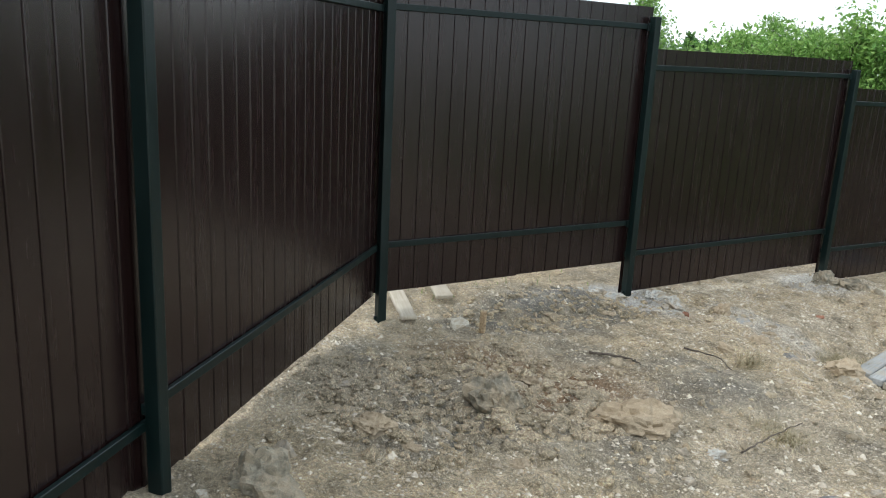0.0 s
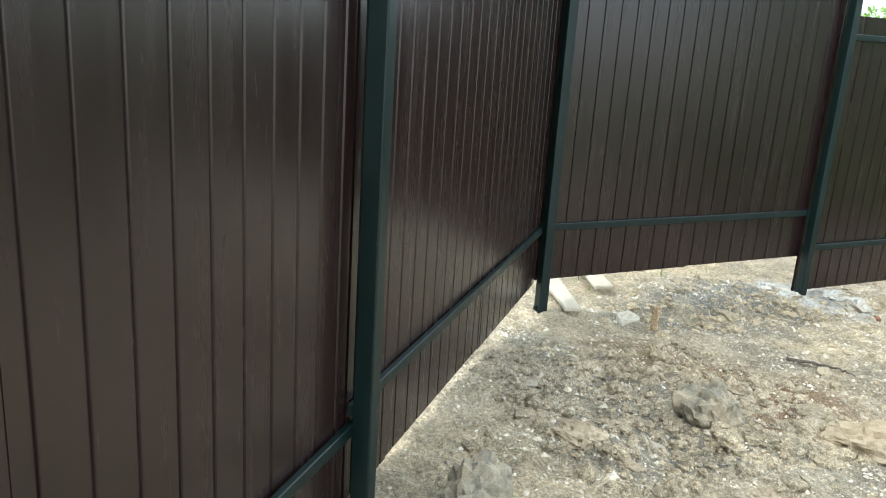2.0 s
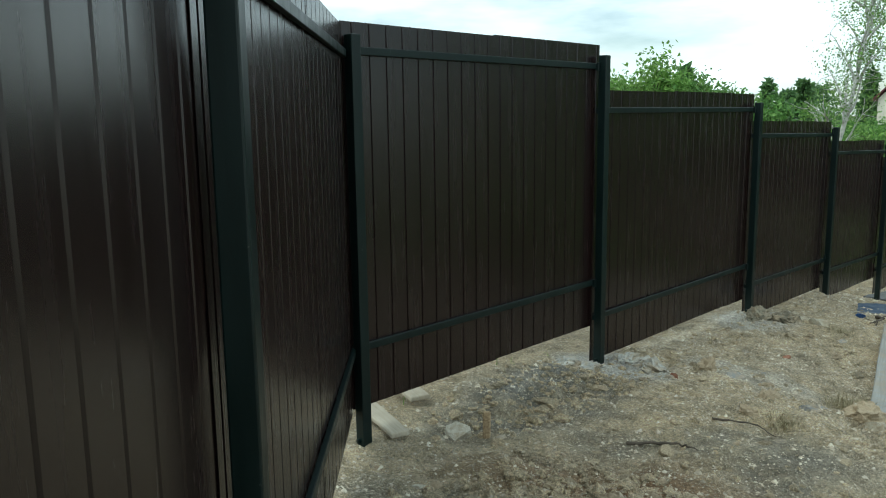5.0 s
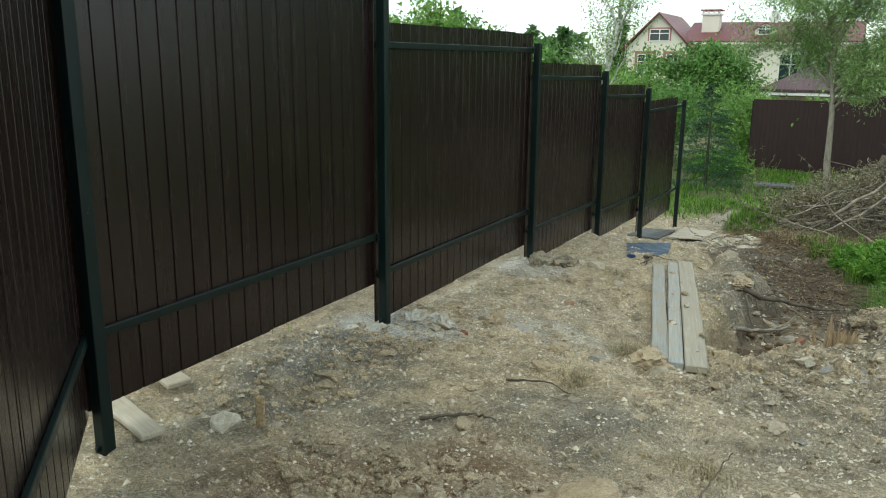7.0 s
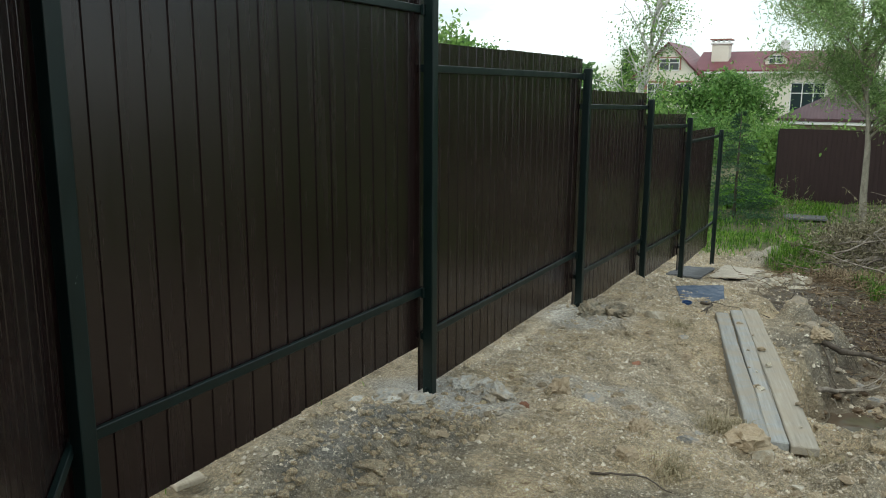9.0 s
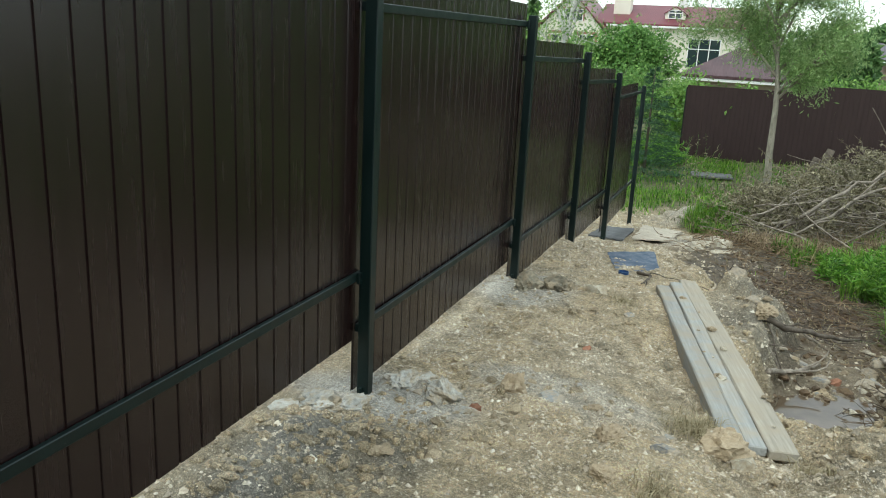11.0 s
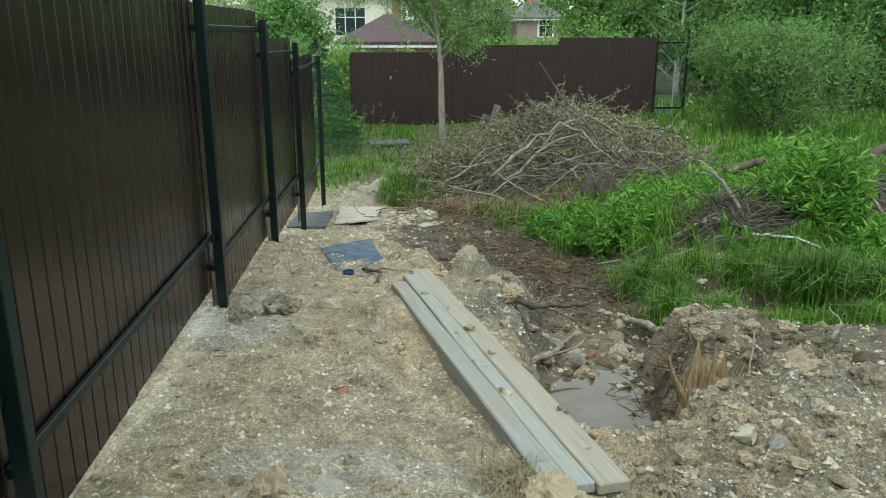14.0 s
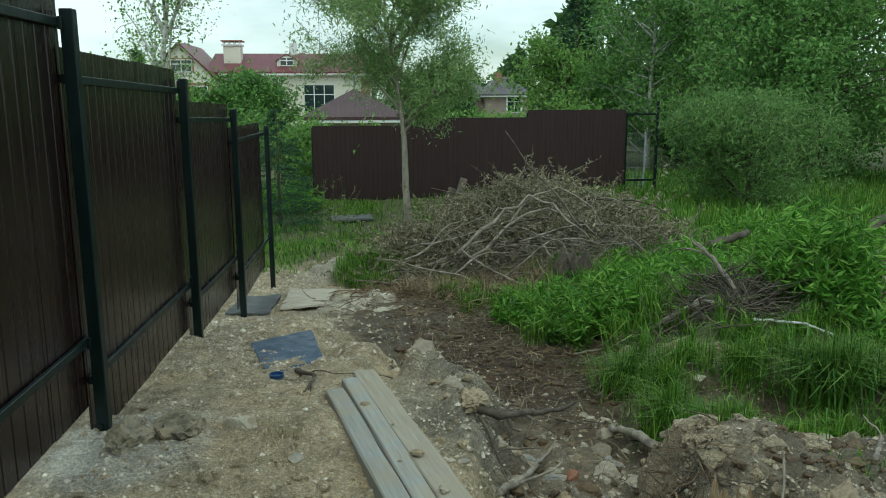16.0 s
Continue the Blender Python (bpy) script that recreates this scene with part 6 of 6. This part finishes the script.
tree("lilac_tree", "broad dark green tree in front of the house", -12.9, 42.0, 2.4, 2.0, 0.05, 8000, 0.22, mat="leaf", seed=6, trunk_r=0.12, limbs=26, lw=0.5, clump=0.36)
tree("birch_tree", "tall white-trunked birch with sparse leaves", -5.95, 13.5, 6.8, 0.95, 0.36, 8000, 0.040, bark="birch", mat="light_leaf", seed=7, trunk_r=0.06, limbs=34, spread_up=1.9, lw=0.7, clump=0.40, open_crown=0.05)
# hedge of vine along the far fence's back
for k, (x, y, t) in enumerate(((-2.2, 26.3, 1.25), (-0.4, 27.0, 1.75), (1.2, 28.0, 2.0), (3.0, 28.5, 2.1), (-3.9, 26.0, 1.15))):
    tree("hedge_shrub", "light green shrub looking over the far fence", x, y, t, 1.5, 0.05, 4200, 0.14, mat="light_leaf", seed=20 + k, trunk_r=0.04, limbs=18, lw=0.5, clump=0.4)
# wood on the far side of the meadow
WOOD = ((7.6, 33.5, 8.5, 2.6, "birch", "leaf", 9000, 0.20), (10.2, 32.5, 9.5, 2.8, "birch", "light_leaf", 9000, 0.20), (12.6, 30.0, 9.0, 3.0, "bark", "leaf", 10000, 0.22),
        (9.6, 25.6, 6.2, 2.6, "bark", "leaf", 11000, 0.20), (13.0, 25.0, 7.2, 3.0, "bark", "light_leaf", 11000, 0.21),
        (5.2, 36.0, 5.2, 2.2, "bark", "light_leaf", 7000, 0.20), (15.5, 34.0, 10.0, 3.5, "bark", "leaf", 9000, 0.26))
for k, (x, y, t, r, bk, lf, n, ls) in enumerate(WOOD):
    tree("deciduous_tree", "tall leafy tree with dense green crown" if bk == "bark" else "tall birch with dense green crown", x, y, t, r, 0.08, int(n * 1.5), ls * 0.85, bark=bk, mat=lf, seed=40 + k, trunk_r=0.11, limbs=32, spread_up=0.7, lw=0.5, clump=0.36)
spruce("spruce", "tall dark spruce among birches", 5.9, 38.0, 7.6, 1.9, 5, 44)
spruce("spruce", "tall dark spruce among birches", 13.5, 38.0, 10.0, 2.4, 6, 34)
# beyond the near fence
OVER = ((-19.6, 19.5, 5.6, 1.1, "birch", "light_leaf", 3500, 0.13, 0.35), (-17.6, 21.0, 3.5, 2.0, "bark", "light_leaf", 9000, 0.15, 0.05), (-14.9, 19.8, 4.1, 2.0, "bark", "light_leaf", 13000, 0.15, 0.05),
        (-12.6, 20.6, 4.3, 2.0, "bark", "light_leaf", 14000, 0.15, 0.05), (-21.0, 20.5, 3.9, 2.2, "bark", "leaf", 8000, 0.16, 0.1), (-10.6, 21.5, 3.5, 1.9, "bark", "leaf", 13000, 0.15, 0.05),
        (-16.8, 22.6, 5.2, 1.0, "birch", "light_leaf", 3500, 0.13, 0.3), (-14.6, 22.5, 4.6, 1.0, "birch", "light_leaf", 3500, 0.13, 0.2), (-9.0, 25.0, 2.2, 1.7, "bark", "light_leaf", 6000, 0.15, 0.05),
        (-24.0, 17.5, 4.0, 2.4, "bark", "leaf", 6000, 0.18, 0.05))
for k, (x, y, t, r, bk, lf, n, ls, low) in enumerate(OVER):
    tree("deciduous_tree", "leafy tree showing above the fence" if bk == "bark" else "slim birch showing above the fence", x, y, t, r, low, n, ls, bark=bk, mat=lf, seed=60 + k, trunk_r=0.09, limbs=26, spread_up=0.7, lw=0.5, clump=0.38)


# ---------------------------------------------------------------- distant woods
def far_wood(name, label, x0, x1, y0, y1, top_z, n, seed, conifer=0.5):
    rng = np.random.RandomState(seed)
    out = []
    crowns = int((x1 - x0) / 2.0)
    for k in range(crowns):
        cx, cy = rng.uniform(x0, x1), rng.uniform(y0, y1)
        g = float(height(cx, cy))
        tall = (top_z - g) * rng.uniform(0.65, 1.1)
        m = n // crowns
        t = rng.rand(m)
        if rng.rand() < conifer:
            R = (1 - t) * tall * 0.22 + 0.1
        else:
            R = np.sin(np.pi * np.clip(0.15 + 0.8 * t, 0, 1)) * tall * 0.34
        a = rng.uniform(0, 6.283, m)
        rr = R * np.sqrt(rng.uniform(0.3, 1, m))
        out.append(np.stack([cx + rr * np.cos(a), cy + rr * np.sin(a), g + tall * (0.03 + 0.97 * t)], 1))
    p = np.concatenate(out)
    L = rng.uniform(0.4, 0.9, len(p))
    v, f = leaves(p, rng.normal(0, 1, p.shape) + np.array([0, 0, -0.5]), L, L * 0.5, rng)
    tagged(part(name, make_mesh(name, v, f, M["far_leaf"]), None, label, "stuff"), category="trees")


far_wood("distant_woods", "distant mixed wood with spruce tops", -70, -22, 60, 82, 4.4, 26000, 7, 0.6)
far_wood("distant_woods", "distant mixed wood behind the houses", -40, 60, 92, 112, 4.2, 26000, 8, 0.35)
far_wood("distant_woods", "wood closing the meadow", 9, 19, 38, 58, 8.0, 11000, 9, 0.3)
far_wood("distant_woods", "distant wood beyond the fenced land", -75, -28, 12, 50, 2.6, 24000, 10, 0.0)
far_wood("distant_woods", "dark trees between the pavilion and the brown house", -5.5, 5.0, 72, 77, 3.6, 9000, 12, 0.3)
# added out of view: hides the horizon sky from the fence sheets' reflections
far_wood("distant_woods", "unseen low wood added for the fence to reflect", 34, 64, -20, 40, 1.2, 16000, 14, 0.2)
far_wood("distant_woods", "tall trees behind the brown house", 5, 16, 91, 96, 5.6, 9000, 13, 0.2)


# ---------------------------------------------------------------- houses
def gable_prism(name, x0, x1, y0, y1, z0, z1, mat, along="x", thick=0.12, over=0.35):
    """A two-sided roof with real thickness."""
    v = []
    for dz in (0, -thick):
        if along == "x":
            ym = (y0 + y1) / 2
            v += [(x0 - over, y0 - over, z0 + dz), (x1 + over, y0 - over, z0 + dz), (x1 + over, ym, z1 + dz), (x0 - over, ym, z1 + dz), (x1 + over, y1 + over, z0 + dz), (x0 - over, y1 + over, z0 + dz)]
        else:
            xm = (x0 + x1) / 2
            v += [(x0 - over, y1 + over, z0 + dz), (x0 - over, y0 - over, z0 + dz), (xm, y0 - over, z1 + dz), (xm, y1 + over, z1 + dz), (x1 + over, y0 - over, z0 + dz), (x1 + over, y1 + over, z0 + dz)]
    f = [(0, 1, 2, 3), (3, 2, 4, 5), (6, 9, 8, 7), (9, 11, 10, 8), (0, 6, 7, 1), (4, 10, 11, 5), (1, 7, 8, 2), (2, 8, 10, 4), (5, 11, 9, 3), (3, 9, 6, 0)]
    return make_mesh(name, v, f, mat)


def wall_block(name, x0, x1, y0, y1, z0, z1, mat, peak=None):
    """Walls; with a peak, gable triangles on the two y faces."""
    v = [(x0, y0, z0), (x1, y0, z0), (x1, y1, z0), (x0, y1, z0), (x0, y0, z1), (x1, y0, z1), (x1, y1, z1), (x0, y1, z1)]
    f = [(0, 1, 5, 4), (1, 2, 6, 5), (2, 3, 7, 6), (3, 0, 4, 7), (4, 5, 6, 7)]
    if peak:
        xm = (x0 + x1) / 2
        v += [(xm, y0, peak), (xm, y1, peak)]
        f = [(0, 1, 5, 8, 4), (1, 2, 6, 5), (2, 3, 7, 9, 6), (3, 0, 4, 7), (4, 8, 9, 7), (5, 6, 9, 8)]
    return make_mesh(name, v, f, mat)


def window(house, x, y, z, w, h, trim=0.0, bars=2, trim_mat="trim"):
    win = part("window", box_mesh("window", x - w / 2, x + w / 2, y - 0.02, y + 0.05, z - h / 2, z + h / 2, M["glass"]), house, "dark glazed window")
    fr = 0.07
    for k in range(bars + 1):
        xx = x - w / 2 + w * k / bars
        part("frame_bar", box_mesh("frame_bar", xx - fr / 2, xx + fr / 2, y - 0.06, y + 0.02, z - h / 2, z + h / 2, M["white"]), win, "white frame")
    for zz in (z - h / 2, z + h * 0.15, z + h / 2):
        part("frame_bar", box_mesh("frame_bar", x - w / 2, x + w / 2, y - 0.055, y + 0.02, zz - fr / 2, zz + fr / 2, M["white"]), win, "white frame")
    if trim:
        for a, b, c, d in ((x - w / 2 - trim, x - w / 2, z - h / 2, z + h / 2 + trim), (x + w / 2, x + w / 2 + trim, z - h / 2, z + h / 2 + trim), (x - w / 2, x + w / 2, z + h / 2, z + h / 2 + trim)):
            part("surround", box_mesh("surround", a, b, y - 0.05, y + 0.03, c, d, M[trim_mat]), win, "terracotta surround")


house = thing("house", "cream rendered house with red metal roof and white chimney", "house")
HY = 66.0
part("wall", wall_block("wall", -14.9, -3.0, HY, HY + 8, -3.4, 2.75, M["wall"]), house, "cream rendered long wall")
part("wall", wall_block("wall", -19.2, -14.4, HY - 1.6, HY + 6, -3.4, 2.2, M["wall"], 4.75), house, "cream rendered gable wing")
part("roof", gable_prism("roof", -14.9, -3.0, HY, HY + 8, 2.75, 4.30, M["roof"], "x"), house, "red metal roof")
part("roof", gable_prism("roof", -19.2, -14.4, HY - 1.6, HY + 6, 2.15, 4.85, M["roof"], "y"), house, "red metal gable roof")
ch = part("chimney", box_mesh("chimney", -14.2, -12.9, HY + 1.6, HY + 2.8, 2.6, 4.75, M["wall"], 0.03), house, "white rendered chimney stack")
part("chimney_cap", box_mesh("chimney_cap", -14.3, -12.8, HY + 1.5, HY + 2.9, 4.75, 4.90, M["white"], 0.03), ch, "white moulded cap")
for k in range(4):
    part("cap_leg", box_mesh("cap_leg", -14.22 + 0.40 * k, -14.06 + 0.40 * k, HY + 1.55, HY + 1.75, 4.90, 5.08, M["white"], 0.01), ch)
part("cap_roof", box_mesh("cap_roof", -14.35, -12.75, HY + 1.45, HY + 2.95, 5.08, 5.18, M["trim"], 0.02), ch, "rusty chimney cover")
dm = part("dormer", wall_block("dormer", -10.1, -8.6, HY + 0.9, HY + 3, 2.9, 3.6, M["wall"], 4.1), house, "small arched roof dormer")
part("dormer_roof", gable_prism("dormer_roof", -10.1, -8.6, HY + 0.9, HY + 3, 3.6, 4.15, M["roof"], "y", 0.06, 0.12), dm)
window(house, -9.35, HY + 0.88, 3.55, 1.0, 0.6, 0, 2)
v, f = tube([(-9.1, HY + 4, 4.2), (-9.1, HY + 4, 5.1)], [0.35, 0.3], 8)
part("vent", make_mesh("vent", v, f, M["white"]), house, "small round roof vent")
part("gutter", box_mesh("gutter", -14.3, -2.65, HY - 0.5, HY - 0.36, 2.48, 2.62, M["white"], 0.02), house, "white gutter")
for xx in (-10.0, -3.1):
    v, f = tube([(xx, HY - 0.42, 2.5), (xx + 0.15, HY - 0.15, 2.0), (xx + 0.15, HY - 0.12, -3.0)], 0.07, 8)
    part("downpipe", make_mesh("downpipe", v, f, M["white"]), house, "white downpipe")
window(house, -6.9, HY, 0.75, 2.3, 2.1, 0.0, 3)
window(house, -12.0, HY, 1.3, 1.2, 1.5, 0.22, 2)
window(house, -16.7, HY - 1.6, 3.15, 1.5, 0.85, 0.14, 2)
window(house, -17.7, HY - 1.6, 0.9, 1.15, 1.6, 0.24, 2)
window(house, -15.5, HY - 1.6, 0.9, 1.15, 1.6, 0.24, 2)
part("corner_strip", box_mesh("corner_strip", -3.7, -2.98, HY - 0.06, HY - 0.01, -3.2, 2.4, M["trim"]), house, "terracotta corner pilaster")
v, f = tube([(-7.0, HY + 4, 4.2), (-7.0, HY + 4, 9.6)], [0.03, 0.015], 5)
part("aerial", make_mesh("aerial", v, f, M["grey_metal"]), house, "thin aerial mast")


def hip_house(label, x0, x1, y0, y1, zg, ze, zp, ridge, wall_mat, roof_mat, name="house", category="house"):
    h = thing(name, label, category)
    part("wall", wall_block("wall", x0, x1, y0, y1, zg, ze, wall_mat), h)
    o, ym = 0.45, (y0 + y1) / 2
    xm = (x0 + x1) / 2
    v = []
    for dz in (0, -0.12):
        v += [(x0 - o, y0 - o, ze + dz), (x1 + o, y0 - o, ze + dz), (x1 + o, y1 + o, ze + dz), (x0 - o, y1 + o, ze + dz), (xm - ridge / 2, ym, zp + dz), (xm + ridge / 2, ym, zp + dz)]
    f = [(0, 1, 5, 4), (1, 2, 5), (2, 3, 4, 5), (3, 0, 4), (0, 6, 7, 1), (1, 7, 8, 2), (2, 8, 9, 3), (3, 9, 6, 0)]
    part("roof", make_mesh("roof", v, f, roof_mat), h)
    part("eaves_board", box_mesh("eaves_board", x0 - o + 0.03, x1 + o - 0.03, y0 - o + 0.03, y1 + o - 0.03, ze - 0.26, ze - 0.13, M["white"], 0.02), h, "pale eaves board")
    return h


pav = hip_house("small outbuilding with maroon pyramid roof behind the far fence", -5.6, -1.9, 38.5, 43.0, -2.6, 0.10, 1.30, 0.05, M["wall2"], M["roof2"], "pavilion", "pavilion")
v, f = tube([(-3.75, 40.75, 1.2), (-3.75, 40.75, 1.9)], 0.035, 6)
part("finial", make_mesh("finial", v, f, M["grey_metal"]), pav, "dark roof spike")
h2 = hip_house("distant brown house with grey hipped roof", 8.0, 12.0, 80.0, 86.0, -3.6, 1.05, 2.75, 0.8, M["wall2"], M["roof3"])
window(h2, 10.7, 80.0, 0.1, 1.3, 1.6, 0.15, 2, "white")
hip_house("distant low annexe with grey hipped roof", 4.8, 8.6, 82.0, 88.0, -3.6, 0.95, 2.4, 1.2, M["wall2"], M["roof3"])
cb = part("chimney", box_mesh("chimney", 9.2, 9.8, 82, 82.6, 1.8, 3.2, M["trim"], 0.02), h2, "brick chimney")

# ---------------------------------------------------------------- single lumps of soil on the trodden ground
lumps = [rock_mesh("soil_lump", 300 + k, M["ground_lump"], 0.8, 0.6, 2) for k in range(6)]
lrng = np.random.RandomState(88)
for k in range(280):
    x, y = (lrng.uniform(-4.1, -1.6), lrng.uniform(2.2, 5.6)) if k < 180 else (lrng.uniform(-2.5, -0.9), lrng.uniform(4.9, 6.6))
    if ditch(x, y)[0] > 0.2 or (abs(x + 2.55 + 0.24 * (y - 5.1)) < 0.3 and y > 4.9):
        continue
    q = float(np.clip(lrng.lognormal(-3.3, 0.35), 0.022, 0.08))
    ob = part("soil_lump", lumps[k % 6], ground)
    ob.matrix_world = Matrix.Translation(on_ground(x, y, -0.05 * q)) @ Euler((0, 0, lrng.uniform(0, 6.28))).to_matrix().to_4x4() @ Matrix.Diagonal((q * lrng.uniform(0.9, 1.5), q, q * lrng.uniform(0.6, 1.0), 1))
